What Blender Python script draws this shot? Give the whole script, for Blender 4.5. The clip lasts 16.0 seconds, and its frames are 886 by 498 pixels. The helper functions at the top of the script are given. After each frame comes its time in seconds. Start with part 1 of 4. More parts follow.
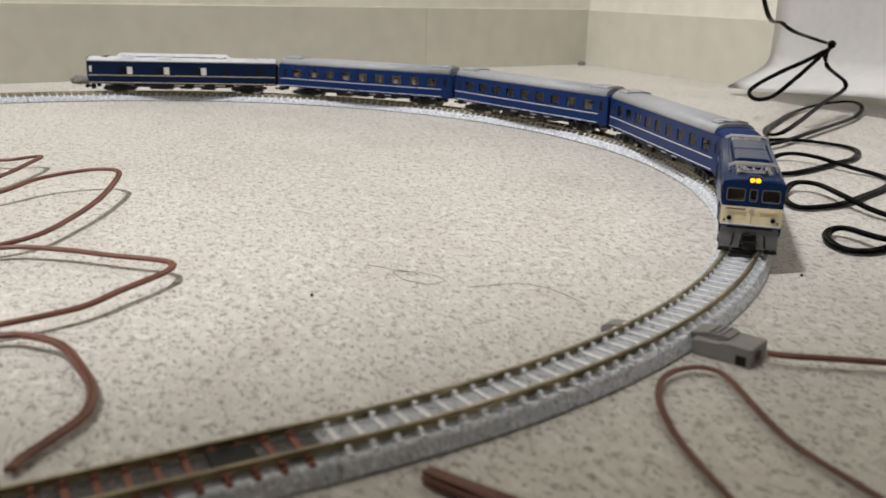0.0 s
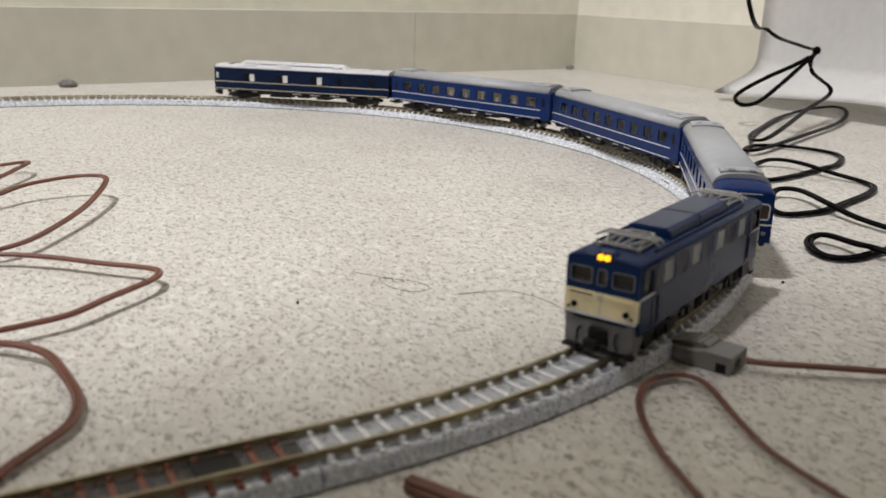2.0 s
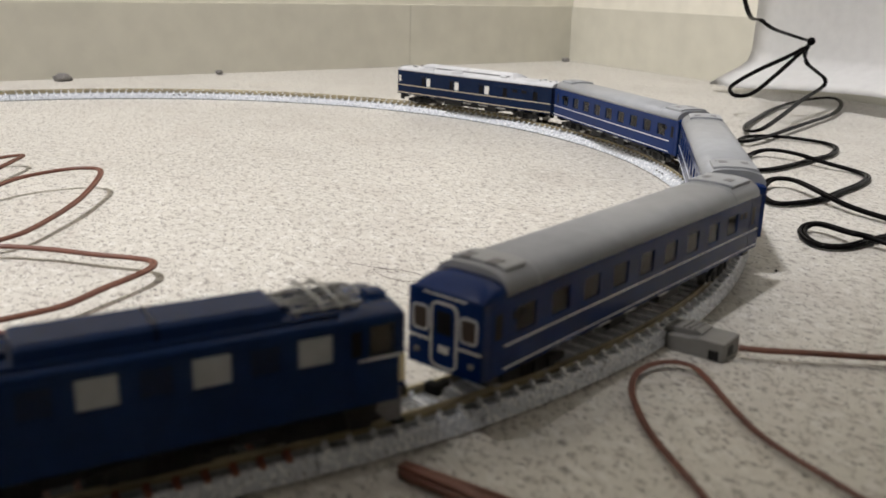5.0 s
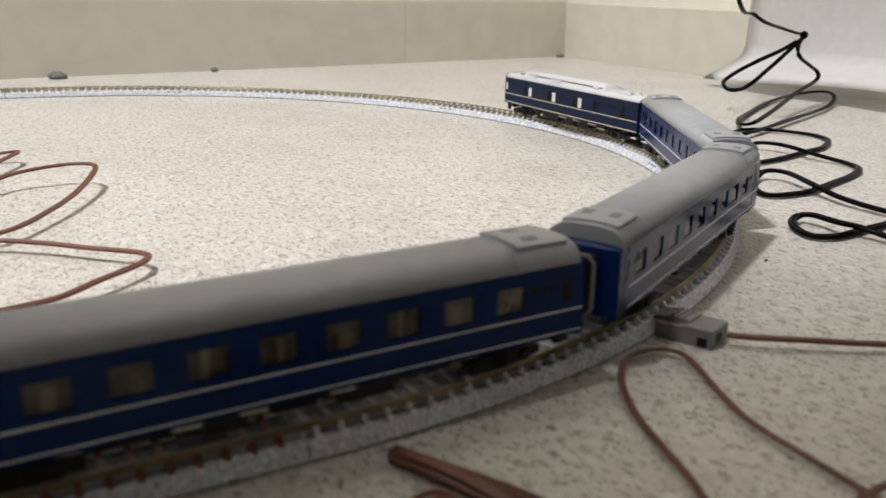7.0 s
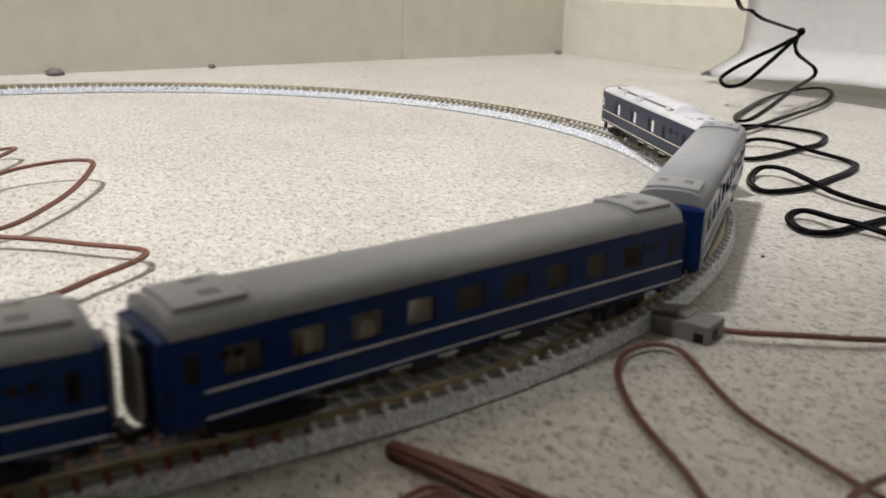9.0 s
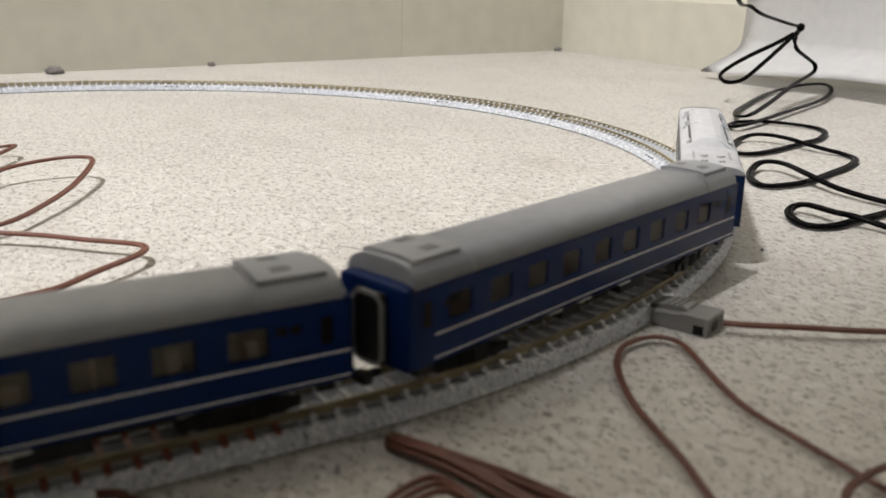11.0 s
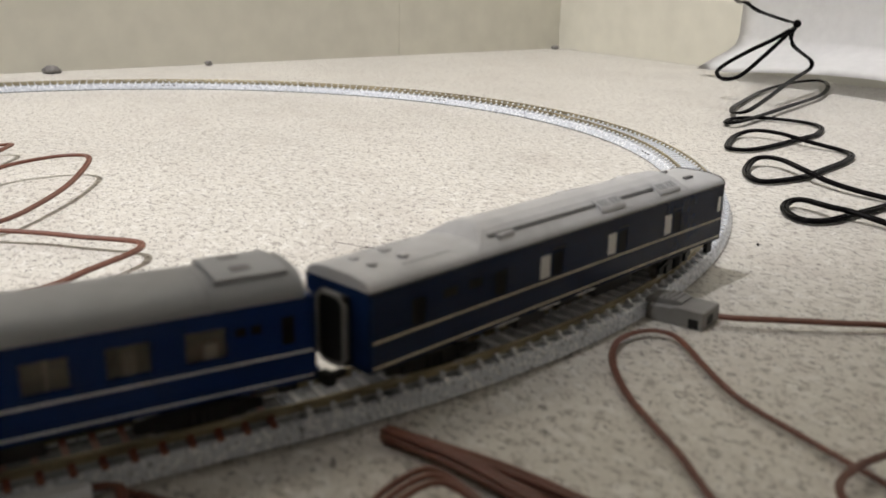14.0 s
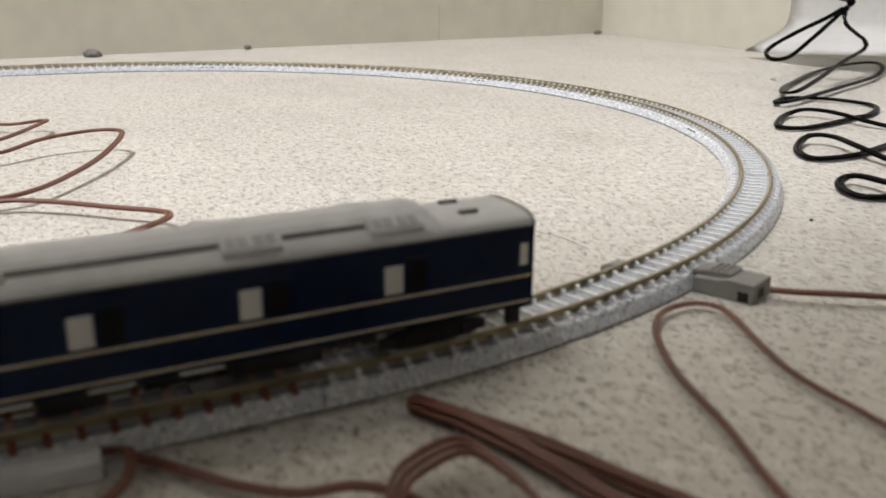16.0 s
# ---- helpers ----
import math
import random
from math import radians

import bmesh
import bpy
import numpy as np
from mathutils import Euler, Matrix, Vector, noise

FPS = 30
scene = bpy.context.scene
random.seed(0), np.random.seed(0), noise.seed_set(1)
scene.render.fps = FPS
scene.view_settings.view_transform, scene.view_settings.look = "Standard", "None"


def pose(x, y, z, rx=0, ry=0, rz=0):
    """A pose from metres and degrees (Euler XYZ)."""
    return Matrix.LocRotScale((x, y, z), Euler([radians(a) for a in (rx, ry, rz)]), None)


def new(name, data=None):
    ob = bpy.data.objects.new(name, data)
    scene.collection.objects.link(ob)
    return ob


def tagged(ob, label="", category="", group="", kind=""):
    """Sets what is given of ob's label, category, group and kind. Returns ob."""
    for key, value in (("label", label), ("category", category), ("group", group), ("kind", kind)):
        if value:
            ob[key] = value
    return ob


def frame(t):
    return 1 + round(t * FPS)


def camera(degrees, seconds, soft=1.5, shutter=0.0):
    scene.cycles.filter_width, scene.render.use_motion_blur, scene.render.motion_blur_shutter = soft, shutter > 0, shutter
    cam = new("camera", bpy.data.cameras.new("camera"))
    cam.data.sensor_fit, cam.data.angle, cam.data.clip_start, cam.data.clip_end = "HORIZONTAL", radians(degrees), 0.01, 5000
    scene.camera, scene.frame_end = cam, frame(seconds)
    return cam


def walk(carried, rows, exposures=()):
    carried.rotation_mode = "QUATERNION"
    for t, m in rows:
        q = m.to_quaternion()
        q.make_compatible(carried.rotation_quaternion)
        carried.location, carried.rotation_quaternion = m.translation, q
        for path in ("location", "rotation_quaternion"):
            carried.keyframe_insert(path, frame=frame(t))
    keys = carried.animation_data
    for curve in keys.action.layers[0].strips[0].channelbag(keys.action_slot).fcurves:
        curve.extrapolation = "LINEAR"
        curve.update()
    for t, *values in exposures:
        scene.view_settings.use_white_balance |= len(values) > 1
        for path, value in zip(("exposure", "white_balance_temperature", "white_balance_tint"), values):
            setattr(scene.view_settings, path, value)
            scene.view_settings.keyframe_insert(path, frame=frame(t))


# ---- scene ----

# A small-gauge model railway circle on a vinyl floor; track circle centred on the origin, floor at z = 0.
cam = camera(52.38, 16.0, 1.6, 0.5)
cam.data.dof.use_dof, cam.data.dof.focus_distance, cam.data.dof.aperture_fstop = True, 0.40, 24.0
ROWS = [
    (0.0, 0.0060, -0.4255, 0.0857, -20.7287, -16.2434, -1.5095),
    (0.5, 0.0063, -0.4259, 0.0854, -20.8352, -16.2511, -1.3645),
    (1.0, 0.0064, -0.4283, 0.0873, -21.0510, -16.1997, -1.5055),
    (1.5, 0.0066, -0.4275, 0.0883, -21.2518, -16.1567, -1.7231),
    (2.0, 0.0068, -0.4276, 0.0880, -21.3223, -16.1019, -1.6836),
    (2.5, 0.0068, -0.4277, 0.0881, -21.4081, -16.1672, -1.5443),
    (3.0, 0.0071, -0.4281, 0.0872, -21.4661, -16.1738, -1.4631),
    (3.5, 0.0073, -0.4280, 0.0866, -21.4725, -16.2323, -1.4804),
    (4.0, 0.0072, -0.4283, 0.0867, -21.5127, -16.3440, -1.4884),
    (6.5, 0.0075, -0.4309, 0.0872, -21.7585, -16.5309, -1.3711),
    (7.0, 0.0078, -0.4319, 0.0857, -21.8235, -16.5977, -1.2131),
    (7.5, 0.0078, -0.4320, 0.0856, -21.9019, -16.7233, -1.2192),
    (8.0, 0.0077, -0.4321, 0.0853, -21.9583, -16.7749, -1.1953),
    (8.5, 0.0078, -0.4326, 0.0858, -21.9594, -16.8154, -1.2208),
    (9.0, 0.0078, -0.4324, 0.0857, -21.9566, -16.8082, -1.2209),
    (11.5, 0.0080, -0.4330, 0.0842, -21.9822, -16.8842, -0.9845),
    (12.0, 0.0079, -0.4330, 0.0846, -21.9798, -16.8399, -0.9577),
    (12.5, 0.0079, -0.4327, 0.0847, -21.9510, -16.7881, -0.9182),
    (13.0, 0.0079, -0.4330, 0.0846, -21.9520, -16.7838, -0.9097),
    (13.5, 0.0085, -0.4340, 0.0837, -22.0675, -16.8582, -0.8214),
    (14.0, 0.0084, -0.4340, 0.0835, -22.1194, -16.9246, -0.8286),
    (14.5, 0.0086, -0.4336, 0.0830, -22.0533, -16.9526, -0.6101),
    (15.0, 0.0095, -0.4305, 0.0776, -21.8664, -17.1148, 0.0522),
    (15.5, 0.0122, -0.4287, 0.0724, -21.3098, -17.4399, 0.2722),
    (16.0, 0.0130, -0.4270, 0.0746, -19.5439, -17.4042, -0.4661),
]
walk(cam, [(t, pose(x, y, z, 90 + pitch, roll, yaw)) for t, x, y, z, yaw, pitch, roll in ROWS], [(0, -0.10), (4, -0.05), (6.5, 0.04), (9, 0.06), (16, 0.06)])

MM = 0.001
R = 0.280                 # radius of the track's centre line
RAIL_TOP = 0.006
SPEED = 10.143            # degrees of the circle a second
WALL_TURN = 14.0          # the back wall's heading
CORNER = Vector((0.563, 0.553, 0))

# ---- light ----
world = bpy.data.worlds.new("world")
scene.world = world
world.use_nodes = True
world.node_tree.nodes["Background"].inputs[0].default_value = (1.0, 0.98, 0.94, 1)
world.node_tree.nodes["Background"].inputs[1].default_value = 0.02


def ceiling_lamp(x, y, z, size, breadth, watts):
    data = bpy.data.lights.new("ceiling_lamp_light", "AREA")
    data.shape, data.size, data.size_y, data.energy, data.color = "ELLIPSE", size, breadth, watts, (1.0, 0.975, 0.985)
    lamp = new("ceiling_lamp_light", data)
    lamp.matrix_world = pose(x, y, z)
    return lamp


ceiling_lamp(-0.78, -0.2266, 2.28, 0.34, 0.06, 60)


# ---- materials ----
def material(name, color, rough=0.6, metal=0.0, spec=0.5, var=0.12, scale=400.0, bump=0.0, bump_scale=2000.0, coat=0.0):
    """A surface with two scales of variation in its colour, and fine relief."""
    m = bpy.data.materials.new(name)
    m.use_nodes = True
    nt = m.node_tree
    b = nt.nodes["Principled BSDF"]
    b.inputs["Roughness"].default_value = rough
    b.inputs["Metallic"].default_value = metal
    b.inputs["Specular IOR Level"].default_value = spec
    b.inputs["Coat Weight"].default_value = coat
    tc = nt.nodes.new("ShaderNodeTexCoord")
    mixes = []
    for s, w in ((scale, var), (scale * 0.12, var * 0.8)):
        n = nt.nodes.new("ShaderNodeTexNoise")
        n.inputs["Scale"].default_value = s
        n.inputs["Detail"].default_value = 4
        nt.links.new(tc.outputs["Object"], n.inputs["Vector"])
        r = nt.nodes.new("ShaderNodeMapRange")
        r.inputs[1].default_value, r.inputs[2].default_value = 0.3, 0.7
        r.inputs[3].default_value, r.inputs[4].default_value = 1 - w, 1 + w
        nt.links.new(n.outputs[0], r.inputs[0])
        mixes.append(r)
    mul = nt.nodes.new("ShaderNodeMath")
    mul.operation = "MULTIPLY"
    nt.links.new(mixes[0].outputs[0], mul.inputs[0])
    nt.links.new(mixes[1].outputs[0], mul.inputs[1])
    mx = nt.nodes.new("ShaderNodeVectorMath")
    mx.operation = "SCALE"
    mx.inputs[0].default_value = color[:3]
    nt.links.new(mul.outputs[0], mx.inputs["Scale"])
    nt.links.new(mx.outputs[0], b.inputs["Base Color"])
    if bump:
        n = nt.nodes.new("ShaderNodeTexNoise")
        n.inputs["Scale"].default_value = bump_scale
        nt.links.new(tc.outputs["Object"], n.inputs["Vector"])
        bp = nt.nodes.new("ShaderNodeBump")
        bp.inputs["Strength"].default_value = bump
        bp.inputs["Distance"].default_value = 0.0004
        nt.links.new(n.outputs[0], bp.inputs["Height"])
        nt.links.new(bp.outputs[0], b.inputs["Normal"])
    return m


def speckled(name, base, specks, rough, bump=0.2, metal=0.0):
    """Ground colour with layers of irregular chips: (scale, threshold, softness, colour)."""
    m = bpy.data.materials.new(name)
    m.use_nodes = True
    nt = m.node_tree
    b = nt.nodes["Principled BSDF"]
    b.inputs["Roughness"].default_value = rough
    b.inputs["Metallic"].default_value = metal
    tc = nt.nodes.new("ShaderNodeTexCoord")
    big = nt.nodes.new("ShaderNodeTexNoise")
    big.inputs["Scale"].default_value = 9
    big.inputs["Detail"].default_value = 5
    nt.links.new(tc.outputs["Object"], big.inputs["Vector"])
    cr = nt.nodes.new("ShaderNodeValToRGB")
    cr.color_ramp.elements[0].position, cr.color_ramp.elements[1].position = 0.3, 0.7
    cr.color_ramp.elements[0].color = (*[c * 0.89 for c in base], 1)
    cr.color_ramp.elements[1].color = (*[min(1, c * 1.05) for c in base], 1)
    nt.links.new(big.outputs[0], cr.inputs[0])
    col = cr.outputs[0]
    for k, (scale, at, soft, color, opacity) in enumerate(specks):
        mp = nt.nodes.new("ShaderNodeMapping")
        mp.inputs["Location"].default_value = (3.1 * k, 1.7 * k, 0.4 * k)
        mp.inputs["Rotation"].default_value = (0, 0, 0.15 * k)
        mp.inputs["Scale"].default_value = (1.0, 0.6, 1.0)
        nt.links.new(tc.outputs["Object"], mp.inputs[0])
        n = nt.nodes.new("ShaderNodeTexNoise")
        n.inputs["Scale"].default_value = scale
        n.inputs["Detail"].default_value = 4
        n.inputs["Roughness"].default_value = 0.68
        n.inputs["Distortion"].default_value = 0.15
        nt.links.new(mp.outputs[0], n.inputs["Vector"])
        r = nt.nodes.new("ShaderNodeMapRange")
        r.inputs[1].default_value, r.inputs[2].default_value = at, at + soft
        r.inputs[3].default_value, r.inputs[4].default_value = 0, opacity
        nt.links.new(n.outputs[0], r.inputs[0])
        mix = nt.nodes.new("ShaderNodeMix")
        mix.data_type = "RGBA"
        mix.inputs[7].default_value = (*color, 1)
        nt.links.new(r.outputs[0], mix.inputs[0])
        nt.links.new(col, mix.inputs[6])
        col = mix.outputs[2]
    nt.links.new(col, b.inputs["Base Color"])
    n = nt.nodes.new("ShaderNodeTexNoise")
    n.inputs["Scale"].default_value = 350
    n.inputs["Detail"].default_value = 6
    nt.links.new(tc.outputs["Object"], n.inputs["Vector"])
    bp = nt.nodes.new("ShaderNodeBump")
    bp.inputs["Strength"].default_value = bump
    bp.inputs["Distance"].default_value = 0.0006
    nt.links.new(n.outputs[0], bp.inputs["Height"])
    nt.links.new(bp.outputs[0], b.inputs["Normal"])
    return m


def glowing(name, color, strength):
    m = bpy.data.materials.new(name)
    m.use_nodes = True
    b = m.node_tree.nodes["Principled BSDF"]
    b.inputs["Base Color"].default_value = (*color, 1)
    b.inputs["Emission Color"].default_value = (*color, 1)
    b.inputs["Emission Strength"].default_value = strength
    return m


def glazing(name, tint):
    m = bpy.data.materials.new(name)
    m.use_nodes = True
    nt = m.node_tree
    nt.nodes.remove(nt.nodes["Principled BSDF"])
    out = nt.nodes["Material Output"]
    clear = nt.nodes.new("ShaderNodeBsdfTransparent")
    clear.inputs[0].default_value = (*tint, 1)
    gloss = nt.nodes.new("ShaderNodeBsdfGlossy")
    gloss.inputs["Roughness"].default_value = 0.08
    fr = nt.nodes.new("ShaderNodeFresnel")
    mix = nt.nodes.new("ShaderNodeMixShader")
    nt.links.new(fr.outputs[0], mix.inputs[0])
    nt.links.new(clear.outputs[0], mix.inputs[1])
    nt.links.new(gloss.outputs[0], mix.inputs[2])
    nt.links.new(mix.outputs[0], out.inputs[0])
    return m


FLOOR = speckled("vinyl_floor", (0.64, 0.62, 0.57), (
    (260, 0.47, 0.14, (0.50, 0.47, 0.43), 0.35),
    (330, 0.53, 0.08, (0.75, 0.74, 0.71), 0.75),
    (38, 0.49, 0.20, (0.50, 0.46, 0.42), 0.45),
    (380, 0.56, 0.05, (0.27, 0.245, 0.22), 0.75),
    (600, 0.58, 0.05, (0.20, 0.18, 0.165), 0.85),
    (700, 0.60, 0.04, (0.09, 0.08, 0.078), 0.9)), 0.45, 0.03)
BASEBOARD = material("baseboard_vinyl", (0.66, 0.64, 0.55), 0.5, var=0.045, scale=45, bump=0.05, bump_scale=300)
WALLPAPER = material("wallpaper", (0.80, 0.77, 0.68), 0.8, var=0.045, scale=60, bump=0.15, bump_scale=700)
# dark tone for added walls out of view, so they bounce little light
UNSEEN_WALL = material("unseen_brown_wall", (0.15, 0.12, 0.09), 0.7, var=0.12, scale=12)
# grey of the added wall, set to hold down bounced light
UNSEEN_GREY_WALL = material("unseen_grey_wall", (0.19, 0.185, 0.18), 0.8, var=0.06, scale=15)
# ceiling out of view, kept dark for the same reason
CEILING = material("unseen_dim_ceiling", (0.17, 0.165, 0.15), 0.9, var=0.03, scale=20)
# printed speckle; pale base and white chips also carry the plastic's glint
BALLAST = speckled("printed_glint_ballast", (0.66, 0.70, 0.77), (
    (900, 0.55, 0.05, (0.24, 0.25, 0.29), 0.75),
    (1000, 0.53, 0.05, (0.93, 0.95, 0.98), 0.95)), 0.22, 0.8)
SLEEPER = material("pale_sleeper", (0.84, 0.86, 0.89), 0.2, var=0.15, scale=500, bump=0.2)
SLEEPER_RED = material("rust_red_sleeper", (0.23, 0.08, 0.052), 0.42, var=0.25, scale=500, bump=0.2)
DARK_BALLAST = speckled("dark_ballast", (0.085, 0.08, 0.08), (
    (900, 0.5, 0.08, (0.03, 0.028, 0.028), 0.9),
    (1100, 0.58, 0.05, (0.28, 0.26, 0.26), 0.8)), 0.45, 0.6)
GREY_BALLAST = speckled("grey_ballast", (0.52, 0.55, 0.60), (
    (900, 0.55, 0.08, (0.10, 0.10, 0.12), 0.85),
    (1100, 0.56, 0.05, (0.62, 0.66, 0.72), 0.8)), 0.25, 0.5)
# ballast darker than the roadbed: shade beside the rails is in the colour
SHOULDER = speckled("shaded_shoulder_ballast", (0.26, 0.28, 0.31), (
    (900, 0.55, 0.08, (0.08, 0.08, 0.09), 0.85),
    (1100, 0.56, 0.05, (0.55, 0.58, 0.64), 0.8)), 0.3, 0.5)
RAIL = material("tarnished_brass_rail", (0.40, 0.35, 0.235), 0.46, metal=0.7, var=0.25, scale=150)
GREY_PLASTIC = material("grey_plastic", (0.25, 0.245, 0.235), 0.5, var=0.06, scale=300, bump=0.1)
PALE_PLASTIC = material("pale_plastic", (0.80, 0.81, 0.85), 0.4, var=0.08, scale=300, bump=0.1)
BROWN_WIRE = material("brown_wire", (0.150, 0.054, 0.034), 0.38, var=0.12, scale=200)
BLACK_WIRE = material("black_wire", (0.004, 0.0036, 0.004), 0.26, spec=0.028, var=0.2, scale=200)
SHEET = material("white_sheet", (0.94, 0.94, 0.94), 0.8, var=0.03, scale=120, bump=0.2, bump_scale=250)
NAVY = material("navy_paint", (0.010, 0.028, 0.095), 0.24, spec=0.10, var=0.08, scale=300)
DEEP_NAVY = material("deep_navy_paint", (0.003, 0.012, 0.044), 0.25, spec=0.16, var=0.08, scale=300)
BLUE = material("blue_paint", (0.005, 0.023, 0.112), 0.2, spec=0.15, var=0.06, scale=300)
CREAM = material("cream_paint", (0.88, 0.78, 0.50), 0.45, var=0.05, scale=300)
LINE_SILVER = material("silver_line", (0.66, 0.68, 0.73), 0.4, var=0.05, scale=300)
LINE_GOLD = material("cream_line", (0.60, 0.53, 0.39), 0.45, var=0.05, scale=300)
ROOF_GREY = material("grey_roof", (0.35, 0.365, 0.39), 0.48, var=0.06, scale=200, bump=0.1)
ROOF_PALE = material("pale_grey_roof", (0.60, 0.61, 0.635), 0.5, var=0.08, scale=200, bump=0.1)
ROOF_DARK = material("dark_grey_fitting", (0.09, 0.09, 0.095), 0.55, var=0.1, scale=300)
SKIRT_GREY = material("grey_skirt", (0.17, 0.17, 0.18), 0.5, var=0.1, scale=300)
BLACK = material("black_plastic", (0.012, 0.012, 0.012), 0.45, spec=0.22, var=0.2, scale=400)
UNDER_GREY = material("underframe_grey", (0.02, 0.02, 0.021), 0.5, spec=0.22, var=0.15, scale=300)
STEEL = material("wheel_steel", (0.35, 0.34, 0.32), 0.3, metal=1.0, var=0.1, scale=300)
PANTO_GREY = material("pantograph_grey", (0.40, 0.40, 0.39), 0.4, var=0.1, scale=300)
WHITE_PART = material("white_moulding", (0.75, 0.75, 0.74), 0.5, var=0.05, scale=300)
WINDOW_WHITE = material("white_window_blind", (0.78, 0.78, 0.76), 0.5, var=0.04, scale=200)
WINDOW_GREY = material("pale_window_blind", (0.43, 0.45, 0.47), 0.5, var=0.10, scale=200)
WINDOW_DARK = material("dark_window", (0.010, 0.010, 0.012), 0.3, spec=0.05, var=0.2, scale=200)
INTERIOR = material("beige_interior", (0.72, 0.65, 0.55), 0.7, var=0.25, scale=150)
COACH_WALL = material("beige_brown_partition", (0.35, 0.30, 0.255), 0.7, var=0.45, scale=160)
INTERIOR_DARK = material("brown_interior", (0.035, 0.022, 0.016), 0.7, var=0.3, scale=150)
GLASS = glazing("clear_glazing", (0.80, 0.78, 0.74))
AMBER = glowing("amber_headlight", (1.0, 0.38, 0.008), 3.0)
DUST = material("grey_fluff", (0.20, 0.19, 0.18), 0.9, var=0.3, scale=900)
HAIR = material("dark_hair", (0.06, 0.045, 0.035), 0.5, var=0.1)


# ---- building helpers (bmesh in millimetres) ----
def part(name, bm, mat, parent=None, label="", smooth=False, scale=MM):
    """Links a bmesh as one mesh object under a thing or a part."""
    if scale != 1:
        bmesh.ops.scale(bm, vec=(scale, scale, scale), verts=bm.verts)
    bmesh.ops.recalc_face_normals(bm, faces=bm.faces)
    me = bpy.data.meshes.new(name)
    bm.to_mesh(me)
    bm.free()
    me.materials.append(mat)
    if smooth:
        for p in me.polygons:
            p.use_smooth = len(p.vertices) <= 4
    ob = new(name, me)
    ob.parent = parent
    if label:
        tagged(ob, label)
    return ob


def shared(name, ob, parent, m):
    """Another object on the mesh of ob."""
    o = new(name, ob.data)
    o.parent = parent
    o.matrix_basis = m
    return o


def empty(name, label, category, group="", kind=""):
    return tagged(new(name), label, category, group, kind)


def box(x0, x1, y0, y1, z0, z1, bevel=0.0, bm=None):
    b = bmesh.new()
    bmesh.ops.create_cube(b, size=1)
    for v in b.verts:
        v.co = Vector((x0 + (v.co.x + 0.5) * (x1 - x0), y0 + (v.co.y + 0.5) * (y1 - y0), z0 + (v.co.z + 0.5) * (z1 - z0)))
    if bevel:
        bmesh.ops.bevel(b, geom=b.edges[:], offset=bevel, segments=2, affect="EDGES", profile=0.5)
    return join(bm, b)


def join(bm, b):
    if bm is None:
        return b
    me = bpy.data.meshes.new("tmp")
    b.to_mesh(me)
    b.free()
    bm.from_mesh(me)
    bpy.data.meshes.remove(me)
    return bm


def prism(profile, a, b, axis="x", bm=None, bevel=0.0):
    """A closed profile drawn out along an axis from a to b. x: profile is (y, z); y: (x, z); z: (x, y)."""
    k = bmesh.new()
    put = {"x": lambda p, d: (d, p[0], p[1]), "y": lambda p, d: (p[0], d, p[1]), "z": lambda p, d: (p[0], p[1], d)}[axis]
    va = [k.verts.new(put(p, a)) for p in profile]
    vb = [k.verts.new(put(p, b)) for p in profile]
    n = len(profile)
    k.faces.new(va)
    k.faces.new(vb[::-1])
    for i in range(n):
        k.faces.new((va[i], vb[i], vb[(i + 1) % n], va[(i + 1) % n]))
    bmesh.ops.recalc_face_normals(k, faces=k.faces)
    if bevel:
        sharp = [e for e in k.edges if len(e.link_faces) == 2 and e.calc_face_angle() > 0.9]
        bmesh.ops.bevel(k, geom=sharp, offset=bevel, segments=2, affect="EDGES", profile=0.5)
    return join(bm, k)


def rod(p, q, r, n=8, bm=None):
    """A round bar from p to q."""
    p, q = Vector(p), Vector(q)
    k = bmesh.new()
    m = Matrix.Translation((p + q) / 2) @ (q - p).to_track_quat("Z", "Y").to_matrix().to_4x4()
    bmesh.ops.create_cone(k, cap_ends=True, segments=n, radius1=r, radius2=r, depth=(q - p).length, matrix=m)
    return join(bm, k)


def spline(points, steps=8):
    """Points on a smooth line through the given ones."""
    P = [Vector(p) for p in points]
    P = [2 * P[0] - P[1], *P, 2 * P[-1] - P[-2]]
    out = []
    for i in range(1, len(P) - 2):
        a, b, c, d = P[i - 1:i + 3]
        for k in range(steps):
            t = k / steps
            out.append(0.5 * ((2 * b) + (c - a) * t + (2 * a - 5 * b + 4 * c - d) * t * t + (3 * b - a - 3 * c + d) * t ** 3))
    out.append(P[-2])
    return out


def tube(line, radius, n=8, bm=None):
    """A round wire along a line of points."""
    k = bmesh.new()
    rings = []
    for i, p in enumerate(line):
        d = (line[min(i + 1, len(line) - 1)] - line[max(i - 1, 0)]).normalized()
        side = d.cross(Vector((0, 0, 1)))
        side = side.normalized() if side.length > 1e-4 else Vector((1, 0, 0))
        up = side.cross(d)
        rings.append([k.verts.new(p + radius * (math.cos(a) * side + math.sin(a) * up)) for a in (2 * math.pi * j / n for j in range(n))])
    for r0, r1 in zip(rings, rings[1:]):
        for j in range(n):
            k.faces.new((r0[j], r0[(j + 1) % n], r1[(j + 1) % n], r1[j]))
    k.faces.new(rings[0][::-1])
    k.faces.new(rings[-1])
    return join(bm, k)


